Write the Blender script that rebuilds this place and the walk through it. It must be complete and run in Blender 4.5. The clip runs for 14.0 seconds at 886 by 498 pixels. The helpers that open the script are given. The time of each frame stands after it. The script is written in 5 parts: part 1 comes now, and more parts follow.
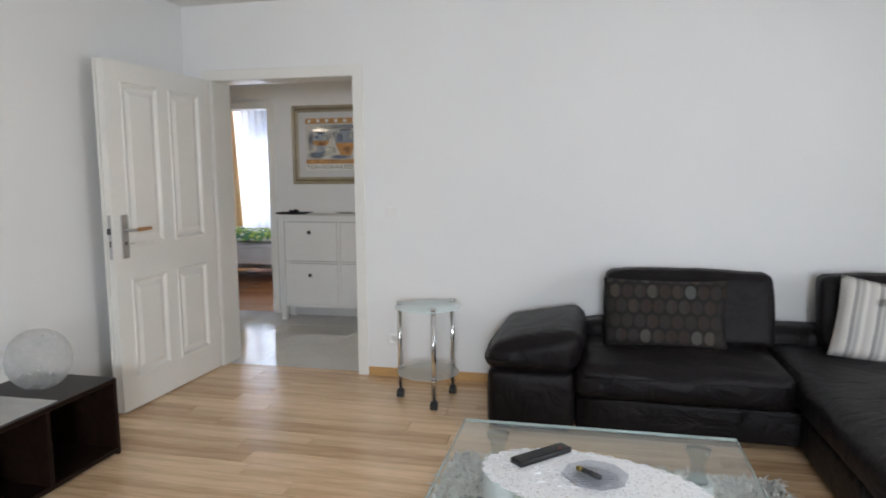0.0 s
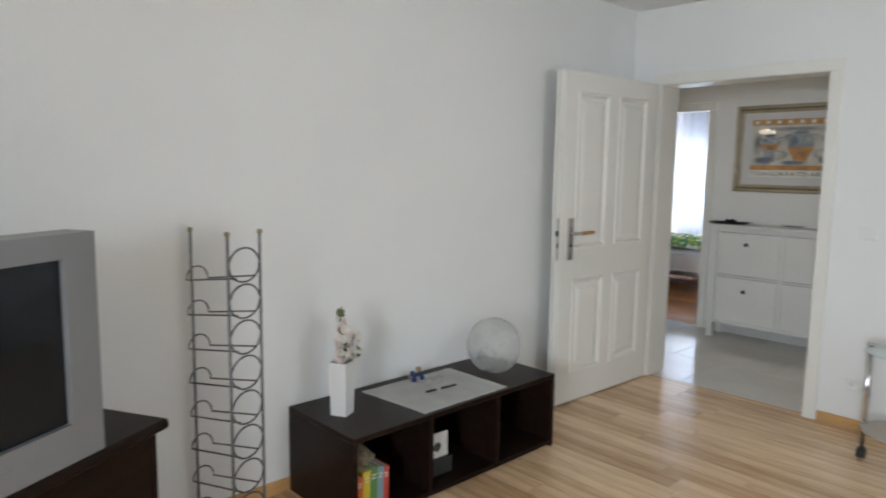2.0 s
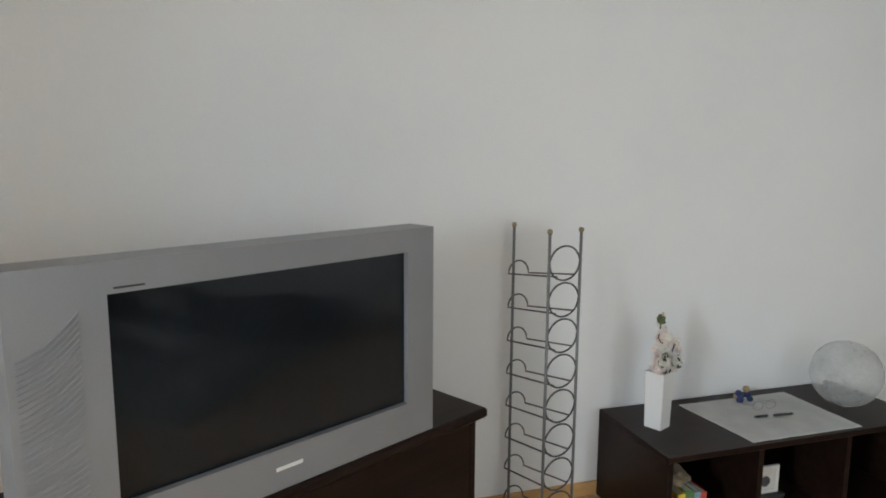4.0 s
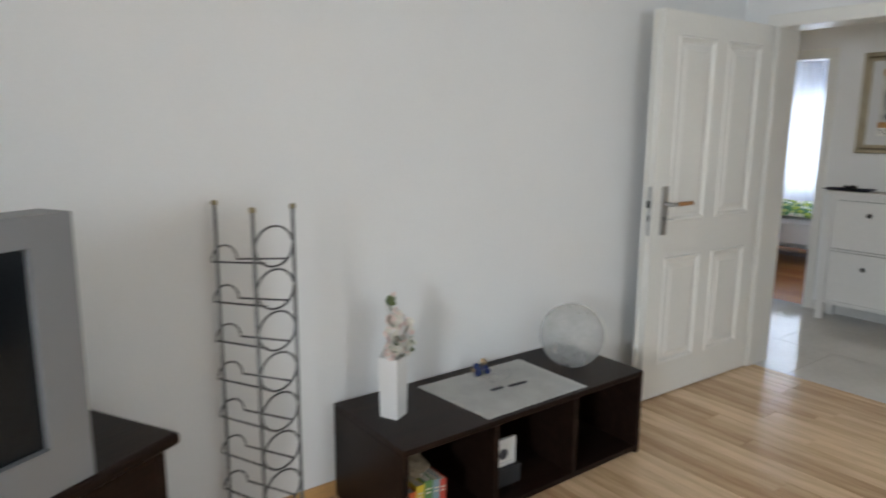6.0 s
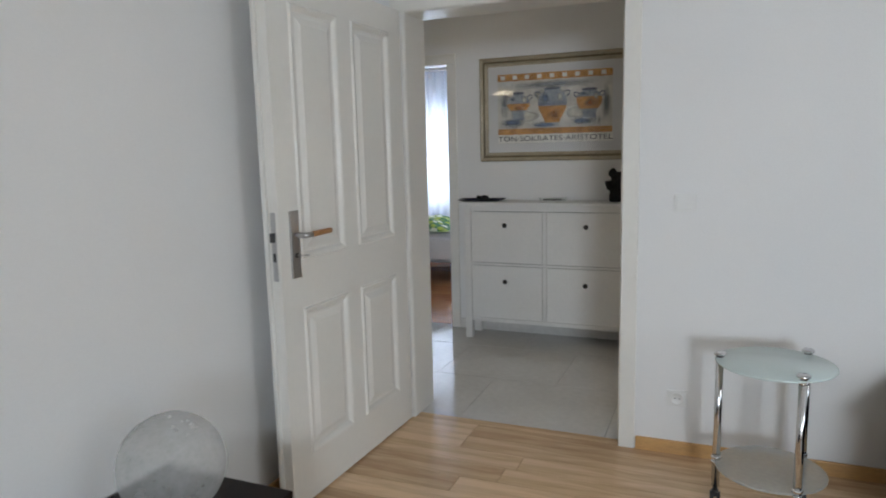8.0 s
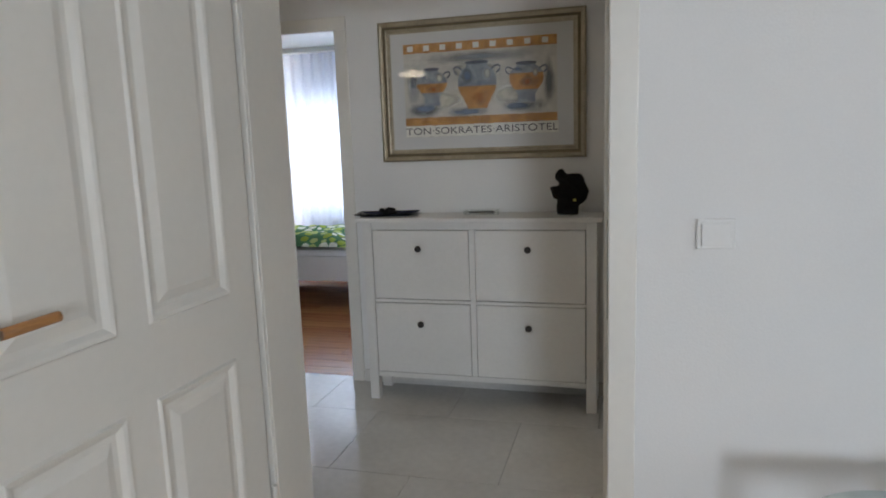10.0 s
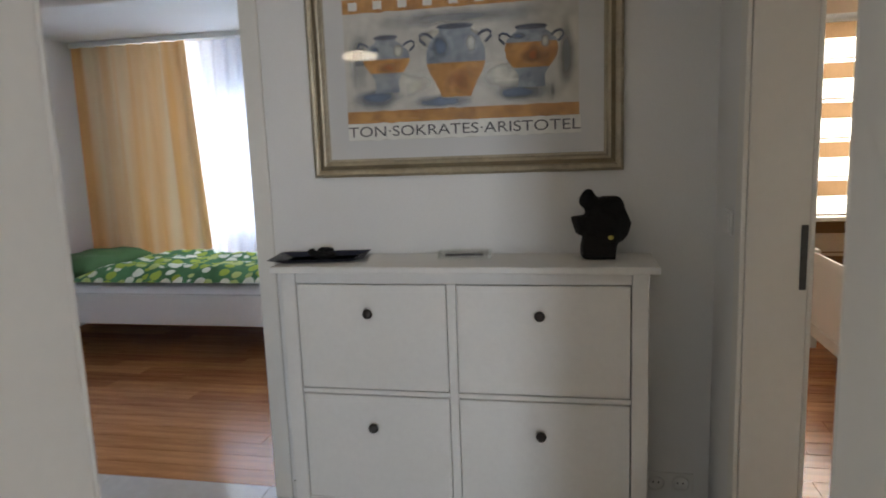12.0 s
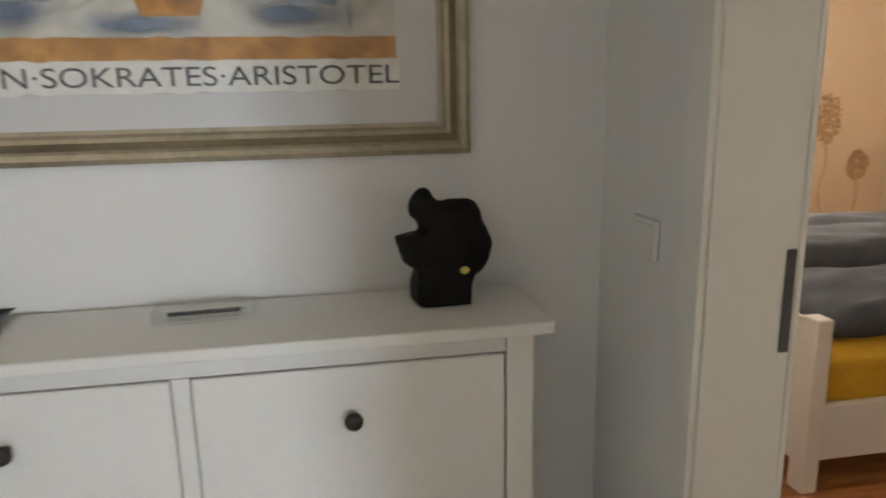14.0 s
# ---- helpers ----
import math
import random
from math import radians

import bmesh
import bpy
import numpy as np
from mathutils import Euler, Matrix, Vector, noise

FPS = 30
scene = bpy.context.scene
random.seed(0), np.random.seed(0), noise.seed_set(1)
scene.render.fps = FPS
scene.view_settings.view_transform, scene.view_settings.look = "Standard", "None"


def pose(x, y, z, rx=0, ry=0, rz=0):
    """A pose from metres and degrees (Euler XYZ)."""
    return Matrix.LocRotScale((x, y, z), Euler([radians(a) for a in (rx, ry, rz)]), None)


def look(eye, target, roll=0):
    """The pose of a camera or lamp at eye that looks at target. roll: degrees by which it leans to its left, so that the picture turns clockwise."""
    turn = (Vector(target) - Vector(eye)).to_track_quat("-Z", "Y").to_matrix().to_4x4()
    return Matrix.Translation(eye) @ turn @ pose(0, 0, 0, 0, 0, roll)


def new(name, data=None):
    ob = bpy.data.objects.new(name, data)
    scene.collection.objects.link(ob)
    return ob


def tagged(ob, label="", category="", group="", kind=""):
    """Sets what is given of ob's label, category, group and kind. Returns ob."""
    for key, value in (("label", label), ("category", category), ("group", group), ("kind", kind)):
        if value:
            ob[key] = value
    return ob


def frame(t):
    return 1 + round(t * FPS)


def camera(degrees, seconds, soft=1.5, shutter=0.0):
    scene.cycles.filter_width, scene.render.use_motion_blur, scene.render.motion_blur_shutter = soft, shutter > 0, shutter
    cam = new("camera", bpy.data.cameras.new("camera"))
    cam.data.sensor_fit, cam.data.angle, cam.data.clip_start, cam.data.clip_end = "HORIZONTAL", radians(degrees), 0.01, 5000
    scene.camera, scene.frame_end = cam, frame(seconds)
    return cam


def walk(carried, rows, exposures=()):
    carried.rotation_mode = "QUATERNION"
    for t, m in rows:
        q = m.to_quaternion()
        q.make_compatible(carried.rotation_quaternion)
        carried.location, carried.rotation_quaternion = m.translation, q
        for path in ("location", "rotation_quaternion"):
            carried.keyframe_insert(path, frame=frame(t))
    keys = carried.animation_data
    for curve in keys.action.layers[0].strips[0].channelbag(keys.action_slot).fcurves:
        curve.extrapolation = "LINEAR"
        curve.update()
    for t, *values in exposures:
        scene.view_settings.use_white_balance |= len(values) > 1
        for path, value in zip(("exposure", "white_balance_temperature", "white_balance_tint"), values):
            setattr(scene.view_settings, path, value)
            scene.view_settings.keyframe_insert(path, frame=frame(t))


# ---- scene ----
cam = camera(67.2, 14.0, 1.8, 0.3)
PATH = [
    (0, (0.242, 0.394, 1.362), (-0.19, 2.333, 1.124), -0.4),
    (0.5, (0.175, 0.391, 1.369), (-0.43, 2.285, 1.153), -1.1),
    (1, (0.089, 0.372, 1.367), (-0.724, 2.185, 1.142), -0.9),
    (1.5, (0.027, 0.384, 1.375), (-1.098, 2.021, 1.138), -0.6),
    (2, (0.01, 0.424, 1.412), (-1.432, 1.787, 1.166), 0.8),
    (2.5, (-0.005, 0.433, 1.437), (-1.686, 1.482, 1.168), 0.7),
    (3, (-0.038, 0.419, 1.443), (-1.882, 1.141, 1.166), 0.5),
    (3.2, (-0.048, 0.42, 1.447), (-1.932, 0.995, 1.158), 0.4),
    (5.5, (-0.242, 0.574, 1.427), (-2.06, 1.344, 1.105), 0.3),
    (6, (-0.313, 0.744, 1.417), (-1.882, 1.929, 1.049), 0.5),
    (6.5, (-0.455, 1.0, 1.372), (-1.838, 2.412, 1.066), -0.0),
    (7, (-0.605, 1.214, 1.343), (-1.793, 2.791, 1.018), 0.0),
    (7.5, (-0.752, 1.385, 1.355), (-1.68, 3.135, 1.081), -1.6),
    (8, (-0.881, 1.619, 1.328), (-1.64, 3.445, 1.033), -1.4),
    (8.5, (-0.953, 1.905, 1.331), (-1.605, 3.77, 1.02), -0.6),
    (9, (-1.085, 2.193, 1.328), (-1.685, 4.082, 1.059), -1.9),
    (9.2, (-1.124, 2.308, 1.329), (-1.677, 4.205, 1.02), -2.8),
    (11.3, (-1.397, 3.563, 1.335), (-1.916, 5.467, 1.005), -0.6),
    (11.5, (-1.448, 3.666, 1.332), (-1.96, 5.569, 0.99), 0.2),
    (12, (-1.547, 3.933, 1.335), (-1.949, 5.868, 1.027), -2.1),
    (12.5, (-1.631, 4.176, 1.349), (-1.913, 6.116, 0.956), -2.3),
    (13, (-1.643, 4.44, 1.337), (-1.942, 6.384, 0.975), -0.6),
    (13.5, (-1.687, 4.676, 1.341), (-1.764, 6.636, 0.95), -1.1),
    (14, (-1.687, 4.868, 1.336), (-1.361, 6.793, 0.903), -1.2),
]
EXPOSURES = [(0.0, -0.32, 6450, 10), (3.0, -0.44, 6400, 6), (5.5, -0.46, 6400, 6), (6.5, -0.41, 6420, 8), (7.5, -0.49, 6320, 8), (9.0, -0.58, 6220, 8), (11.3, -0.53, 6430, 10), (12.5, -0.2, 6420, 10), (13.0, -0.04, 6460, 10), (13.5, 0.10, 6520, 9), (14.0, 0.22, 6540, 8)]
walk(cam, [(t, look(eye, target, roll)) for t, eye, target, roll in PATH], EXPOSURES)

# ---- world, daylight ----
world = bpy.data.worlds.new("world")
scene.world = world
world.use_nodes = True
wn = world.node_tree.nodes
sky = wn.new("ShaderNodeTexSky")
sky.sky_type, sky.sun_disc = 'NISHITA', False
sky.sun_elevation, sky.sun_rotation = radians(40), radians(200)
world.node_tree.links.new(sky.outputs[0], wn["Background"].inputs[0])
wn["Background"].inputs[1].default_value = 0.12


def window_light(name, x, y, z, w, h, rz, watts, colour, tilt=0):
    """Skylight in a window's opening."""
    la = bpy.data.lights.new(name, 'AREA')
    la.shape, la.size, la.size_y, la.energy, la.color = 'RECTANGLE', w, h, watts, colour
    ob = new(name, la)
    ob.matrix_world = pose(x, y, z, 90 - tilt, 0, rz)
    return ob


DAY = (0.83, 0.90, 1.0)
window_light("window_light_south", 0.98, -2.6, 1.9, 1.3, 1.6, 0, 620, DAY, 26)
window_light("window_light_east", 2.98, 2.0, 1.35, 1.5, 1.4, 90, 60, (0.90, 0.945, 1.0))
# Also spans the widened bedroom window and the added opening behind the curtain.
window_light("window_light_bedroom", -3.4, 9.4, 1.15, 3.7, 2.1, 180, 250, DAY)
window_light("window_light_room", 0.75, 9.35, 1.4, 1.6, 1.35, 180, 175, (1.0, 0.92, 0.80))

# ---- materials ----
def shade(name, base, rough=0.5, metal=0.0, var=0.06, scale=5.0, grain=90.0, bump=0.02, spec=0.5, stretch=(1, 1, 1), rand=0.0, warm=None, detail_mix=0.4):
    m = bpy.data.materials.new(name)
    m.use_nodes = True
    nt = m.node_tree
    bs = nt.nodes["Principled BSDF"]
    bs.inputs["Roughness"].default_value, bs.inputs["Metallic"].default_value = rough, metal
    bs.inputs["Specular IOR Level"].default_value = spec
    tc = nt.nodes.new("ShaderNodeTexCoord")
    mp = nt.nodes.new("ShaderNodeMapping")
    mp.inputs["Scale"].default_value = stretch
    nt.links.new(tc.outputs["Object"], mp.inputs[0])
    big, small = nt.nodes.new("ShaderNodeTexNoise"), nt.nodes.new("ShaderNodeTexNoise")
    big.inputs["Scale"].default_value, small.inputs["Scale"].default_value = scale, grain
    big.inputs["Detail"].default_value, small.inputs["Detail"].default_value = 3, 2
    mixf = nt.nodes.new("ShaderNodeMix")
    mixf.inputs[0].default_value = detail_mix
    for n in (big, small):
        nt.links.new(mp.outputs[0], n.inputs["Vector"])
    nt.links.new(big.outputs["Fac"], mixf.inputs[2])
    nt.links.new(small.outputs["Fac"], mixf.inputs[3])
    src = mixf.outputs[0]
    if rand:
        oi = nt.nodes.new("ShaderNodeObjectInfo")
        ma = nt.nodes.new("ShaderNodeMath")
        ma.operation = 'MULTIPLY_ADD'
        nt.links.new(oi.outputs["Random"], ma.inputs[0])
        ma.inputs[1].default_value = rand
        nt.links.new(mixf.outputs[0], ma.inputs[2])
        sb = nt.nodes.new("ShaderNodeMath")
        sb.operation = 'SUBTRACT'
        nt.links.new(ma.outputs[0], sb.inputs[0])
        sb.inputs[1].default_value = rand / 2
        src = sb.outputs[0]
    ramp = nt.nodes.new("ShaderNodeValToRGB")
    ramp.color_ramp.elements[0].position, ramp.color_ramp.elements[1].position = 0.28, 0.72
    lo = [max(c * (1 - 2 * var), 0) for c in base]
    hi = list(warm) if warm else [min(c * (1 + 2 * var), 1) for c in base]
    ramp.color_ramp.elements[0].color, ramp.color_ramp.elements[1].color = (*lo, 1), (*hi, 1)
    nt.links.new(src, ramp.inputs[0])
    nt.links.new(ramp.outputs[0], bs.inputs["Base Color"])
    if bump:
        bp = nt.nodes.new("ShaderNodeBump")
        bp.inputs["Strength"].default_value, bp.inputs["Distance"].default_value = min(1, bump * 10), 0.004
        nt.links.new(small.outputs["Fac"], bp.inputs["Height"])
        nt.links.new(bp.outputs[0], bs.inputs["Normal"])
    rr = nt.nodes.new("ShaderNodeMapRange")
    rr.inputs[3].default_value, rr.inputs[4].default_value = max(0.02, rough * 0.85), min(1, rough * 1.15)
    nt.links.new(big.outputs["Fac"], rr.inputs[0])
    nt.links.new(rr.outputs[0], bs.inputs["Roughness"])
    return m


def clear(name, tint=(0.97, 0.985, 0.98), rough=0.0, gloss=0.9):
    """Thin pane: see-through with a mirror's share of gloss by angle."""
    m = bpy.data.materials.new(name)
    m.use_nodes = True
    nt = m.node_tree
    out = nt.nodes["Material Output"]
    tr, gl, fr, pw, ad, mx = (nt.nodes.new(k) for k in ("ShaderNodeBsdfTransparent", "ShaderNodeBsdfGlossy", "ShaderNodeLayerWeight", "ShaderNodeMath", "ShaderNodeMath", "ShaderNodeMixShader"))
    tr.inputs[0].default_value = (*tint, 1)
    gl.inputs["Roughness"].default_value = rough
    gl.inputs[0].default_value = (gloss, gloss, gloss, 1)
    fr.inputs[0].default_value = 0.5
    pw.operation, ad.operation = 'POWER', 'MULTIPLY_ADD'
    pw.inputs[1].default_value, ad.inputs[1].default_value, ad.inputs[2].default_value = 4.5, 0.9, 0.045
    nt.links.new(fr.outputs["Facing"], pw.inputs[0])
    nt.links.new(pw.outputs[0], ad.inputs[0])
    nt.links.new(ad.outputs[0], mx.inputs[0])
    nt.links.new(tr.outputs[0], mx.inputs[1])
    nt.links.new(gl.outputs[0], mx.inputs[2])
    nt.links.new(mx.outputs[0], out.inputs[0])
    return m


def veil(name, colour, through_share, glow=0.7):
    """Woven cloth that lets light through: part open weave, part translucent thread."""
    m = bpy.data.materials.new(name)
    m.use_nodes = True
    nt = m.node_tree
    out = nt.nodes["Material Output"]
    tr, tl, df, a, b = (nt.nodes.new(k) for k in ("ShaderNodeBsdfTransparent", "ShaderNodeBsdfTranslucent", "ShaderNodeBsdfDiffuse", "ShaderNodeMixShader", "ShaderNodeMixShader"))
    tc, nz, rp = nt.nodes.new("ShaderNodeTexCoord"), nt.nodes.new("ShaderNodeTexNoise"), nt.nodes.new("ShaderNodeValToRGB")
    nz.inputs["Scale"].default_value = 60
    nt.links.new(tc.outputs["Object"], nz.inputs["Vector"])
    nt.links.new(nz.outputs["Fac"], rp.inputs[0])
    rp.color_ramp.elements[0].color = (*[c * 0.88 for c in colour], 1)
    rp.color_ramp.elements[1].color = (*[min(1, c * 1.08) for c in colour], 1)
    for n in (tl, df):
        nt.links.new(rp.outputs[0], n.inputs[0])
    a.inputs[0].default_value, b.inputs[0].default_value = glow, through_share
    nt.links.new(df.outputs[0], a.inputs[1])
    nt.links.new(tl.outputs[0], a.inputs[2])
    nt.links.new(a.outputs[0], b.inputs[1])
    nt.links.new(tr.outputs[0], b.inputs[2])
    nt.links.new(b.outputs[0], out.inputs[0])
    return m


WALL = shade("wall_paint", (0.82, 0.82, 0.81), 0.75, var=0.015, scale=1.2, grain=160, bump=0.012, spec=0.25)
PEACH = shade("peach_paint", (0.76, 0.60, 0.45), 0.75, var=0.03, scale=1.2, grain=160, bump=0.012, spec=0.25)
CEIL = shade("ceiling_paint", (0.85, 0.85, 0.84), 0.85, var=0.01, scale=1, grain=120, bump=0.01, spec=0.2)
LACQUER = shade("white_lacquer", (0.80, 0.785, 0.735), 0.32, var=0.015, scale=2, grain=40, bump=0.004)
CABINET = shade("cabinet_white", (0.79, 0.785, 0.76), 0.38, var=0.02, scale=3, grain=60, bump=0.006)
OAK = shade("light_oak_laminate", (0.62, 0.385, 0.20), 0.22, var=0.13, scale=2.0, grain=9, bump=0.005, stretch=(0.8, 9, 9), rand=0.36, warm=(0.84, 0.605, 0.375), detail_mix=0.3)
OAK_TRIM = shade("oak_trim", (0.56, 0.33, 0.13), 0.4, var=0.10, scale=4, grain=40, bump=0.01, stretch=(1, 1, 6))
CHERRY = shade("cherry_laminate", (0.45, 0.15, 0.045), 0.22, var=0.2, scale=2, grain=14, bump=0.004, stretch=(0.9, 12, 12), rand=0.26, warm=(0.64, 0.29, 0.11), detail_mix=0.35)
TILE = shade("polished_grey_tile", (0.70, 0.69, 0.66), 0.10, var=0.05, scale=3, grain=30, bump=0.0, rand=0.15)
GROUT = shade("grout", (0.60, 0.59, 0.565), 0.9, var=0.08)
UNDERLAY = shade("plank_joint", (0.36, 0.22, 0.115), 0.8)
WENGE = shade("dark_wenge", (0.016, 0.0082, 0.0055), 0.3, var=0.3, scale=3, grain=22, bump=0.012, stretch=(10, 1, 10), warm=(0.024, 0.0125, 0.009), spec=0.12)
LEATHER = shade("dark_leather", (0.0085, 0.0066, 0.0070), 0.42, var=0.2, scale=4, grain=170, bump=0.05, spec=0.17)
cr_nt = LEATHER.node_tree
cr_tc, cr_noise, cr_bump = (cr_nt.nodes.new(k) for k in ("ShaderNodeTexCoord", "ShaderNodeTexNoise", "ShaderNodeBump"))
cr_noise.inputs["Scale"].default_value, cr_noise.inputs["Detail"].default_value, cr_noise.inputs["Distortion"].default_value = 7, 5, 1.2
cr_bump.inputs["Strength"].default_value, cr_bump.inputs["Distance"].default_value = 0.55, 0.03
cr_nt.links.new(cr_tc.outputs["Object"], cr_noise.inputs["Vector"])
cr_nt.links.new(cr_noise.outputs["Fac"], cr_bump.inputs["Height"])
cr_nt.links.new([n for n in cr_nt.nodes if n.type == 'BUMP'][0].outputs[0], cr_bump.inputs["Normal"])
cr_nt.links.new(cr_bump.outputs[0], cr_nt.nodes["Principled BSDF"].inputs["Normal"])
CHROME = shade("chrome", (0.72, 0.72, 0.73), 0.12, 1.0, var=0.03, bump=0.0)
STEEL = shade("brushed_steel", (0.50, 0.50, 0.50), 0.3, 1.0, var=0.08, grain=120, bump=0.01)
IRON = shade("grey_iron_wire", (0.085, 0.085, 0.088), 0.36, 0.65, var=0.12, bump=0.01)
BRASS = shade("brass", (0.55, 0.42, 0.14), 0.3, 1.0, var=0.06)
RUBBER = shade("black_rubber", (0.02, 0.02, 0.02), 0.5, var=0.1)
HONEY = shade("honey_wood", (0.42, 0.20, 0.07), 0.4, var=0.15, scale=8, grain=60, stretch=(1, 8, 8))
FROST = shade("frosted_glass_top", (0.66, 0.75, 0.73), 0.22, var=0.02, bump=0.0)
PLASTIC = shade("white_plastic", (0.80, 0.80, 0.78), 0.35, var=0.01)
TVGREY = shade("silver_plastic", (0.27, 0.275, 0.287), 0.42, 0.25, var=0.03, grain=200, bump=0.006)
TVDARK = shade("dark_plastic", (0.03, 0.03, 0.032), 0.5, var=0.1)
SCREEN = shade("tube_glass", (0.011, 0.013, 0.0155), 0.09, var=0.1, bump=0.0, spec=0.3)
BLACK = shade("black_stone", (0.006, 0.006, 0.0065), 0.6, var=0.25, scale=20, grain=70, bump=0.06, spec=0.2)
GILT = shade("champagne_gilt", (0.40, 0.35, 0.255), 0.46, 0.5, var=0.12, scale=9, grain=70, bump=0.015)
GILT_DARK = shade("dark_gilt", (0.20, 0.165, 0.105), 0.4, 0.6, var=0.15)
GLASS = clear("clear_glass", (0.985, 0.99, 0.988))
TABLE_GLASS = clear("table_glass", (0.94, 0.965, 0.955))

# ---- mesh helpers ----
def link(name, bm, material, parent=None, smooth=False):
    me = bpy.data.meshes.new(name)
    bmesh.ops.recalc_face_normals(bm, faces=bm.faces)
    bm.to_mesh(me)
    bm.free()
    for p in me.polygons:
        p.use_smooth = smooth
    for m in (material if isinstance(material, (list, tuple)) else (material,)):
        me.materials.append(m)
    ob = new(name, me)
    if parent:
        ob.parent = parent
    return ob


def part(name, bm, material, parent, label="", smooth=False):
    ob = link(name, bm, material, parent, smooth)
    return tagged(ob, label) if label else ob


def thing(name, label, category, x=0, y=0, z=0, rz=0, group=""):
    ob = new(name)
    ob.empty_display_size = 0.1
    ob.matrix_world = pose(x, y, z, 0, 0, rz)
    return tagged(ob, label, category, group)


def setting(name, bm, material, label, category, smooth=False):
    return tagged(link(name, bm, material, None, smooth), label, category, kind="structure")


def box(bm, x0, x1, y0, y1, z0, z1, bevel=0.0, seg=2, mat=0):
    vs = [bm.verts.new((x, y, z)) for x in (x0, x1) for y in (y0, y1) for z in (z0, z1)]
    fs = [bm.faces.new([vs[i] for i in q]) for q in ((0, 1, 3, 2), (4, 6, 7, 5), (0, 4, 5, 1), (2, 3, 7, 6), (0, 2, 6, 4), (1, 5, 7, 3))]
    for f in fs:
        f.material_index = mat
    if bevel:
        es = list({e for f in fs for e in f.edges})
        bmesh.ops.bevel(bm, geom=es, offset=bevel, segments=seg, profile=0.5, affect='EDGES')
    return vs


def solid(*boxes, bevel=0.0, seg=2):
    bm = bmesh.new()
    for b in boxes:
        box(bm, *b, bevel=bevel, seg=seg)
    return bm


def rod(bm, a, b, r, seg=10, r2=None):
    a, b = Vector(a), Vector(b)
    q = (b - a).to_track_quat('Z', 'Y')
    r2 = r if r2 is None else r2
    rings = []
    for p, rad in ((a, r), (b, r2)):
        rings.append([bm.verts.new(p + q @ Vector((rad * math.cos(2 * math.pi * i / seg), rad * math.sin(2 * math.pi * i / seg), 0))) for i in range(seg)])
    for i in range(seg):
        bm.faces.new((rings[0][i], rings[0][(i + 1) % seg], rings[1][(i + 1) % seg], rings[1][i]))
    bm.faces.new(rings[0][::-1])
    bm.faces.new(rings[1])


def pipe(bm, pts, r, seg=8, closed=False):
    pts = [Vector(p) for p in pts]
    n, rings = len(pts), []
    for i, p in enumerate(pts):
        a = pts[(i - 1) % n] if (closed or i) else p
        b = pts[(i + 1) % n] if (closed or i < n - 1) else p
        q = (b - a).to_track_quat('Z', 'Y')
        rings.append([bm.verts.new(p + q @ Vector((r * math.cos(2 * math.pi * k / seg), r * math.sin(2 * math.pi * k / seg), 0))) for k in range(seg)])
    for i in range(n if closed else n - 1):
        for k in range(seg):
            A, B = rings[i], rings[(i + 1) % n]
            bm.faces.new((A[k], A[(k + 1) % seg], B[(k + 1) % seg], B[k]))
    if not closed:
        bm.faces.new(rings[0][::-1])
        bm.faces.new(rings[-1])


def lathe(bm, profile, seg=32, at=(0, 0, 0), mat=0):
    rings = []
    for r, z in profile:
        rings.append([bm.verts.new((at[0] + r * math.cos(2 * math.pi * k / seg), at[1] + r * math.sin(2 * math.pi * k / seg), at[2] + z)) for k in range(seg)])
    for A, B in zip(rings, rings[1:]):
        for k in range(seg):
            f = bm.faces.new((A[k], A[(k + 1) % seg], B[(k + 1) % seg], B[k]))
            f.material_index = mat
    for R, rev in ((rings[0], True), (rings[-1], False)):
        if profile[0 if rev else -1][0] > 1e-4:
            bm.faces.new(R[::-1] if rev else R).material_index = mat
    return rings


def pillow(bm, w, d, h, nx=18, ny=14, pinch=0.5, wob=0.012, seed=0.0):
    """A stuffed cushion, w by d, lying flat, seam round its middle."""
    grid = {}
    for s in (1, -1):
        for i in range(nx + 1):
            for j in range(ny + 1):
                u, v = 2 * i / nx - 1, 2 * j / ny - 1
                edge = i in (0, nx) or j in (0, ny)
                if edge and s < 0:
                    grid[s, i, j] = grid[1, i, j]
                    continue
                k = ((1 - u ** 4) * (1 - v ** 4)) ** pinch
                n = noise.noise(Vector((u * 2.2 + seed, v * 2.2, seed + s))) * wob
                sx, sy = 1 - 0.05 * (1 - v * v), 1 - 0.06 * (1 - u * u)
                z = s * (h / 2 * k + (0 if edge else n))
                grid[s, i, j] = bm.verts.new((u * w / 2 * (sx + 0.05), v * d / 2 * (sy + 0.06), z))
    for s in (1, -1):
        for i in range(nx):
            for j in range(ny):
                bm.faces.new([grid[s, a, b] for a, b in ((i, j), (i + 1, j), (i + 1, j + 1), (i, j + 1))])


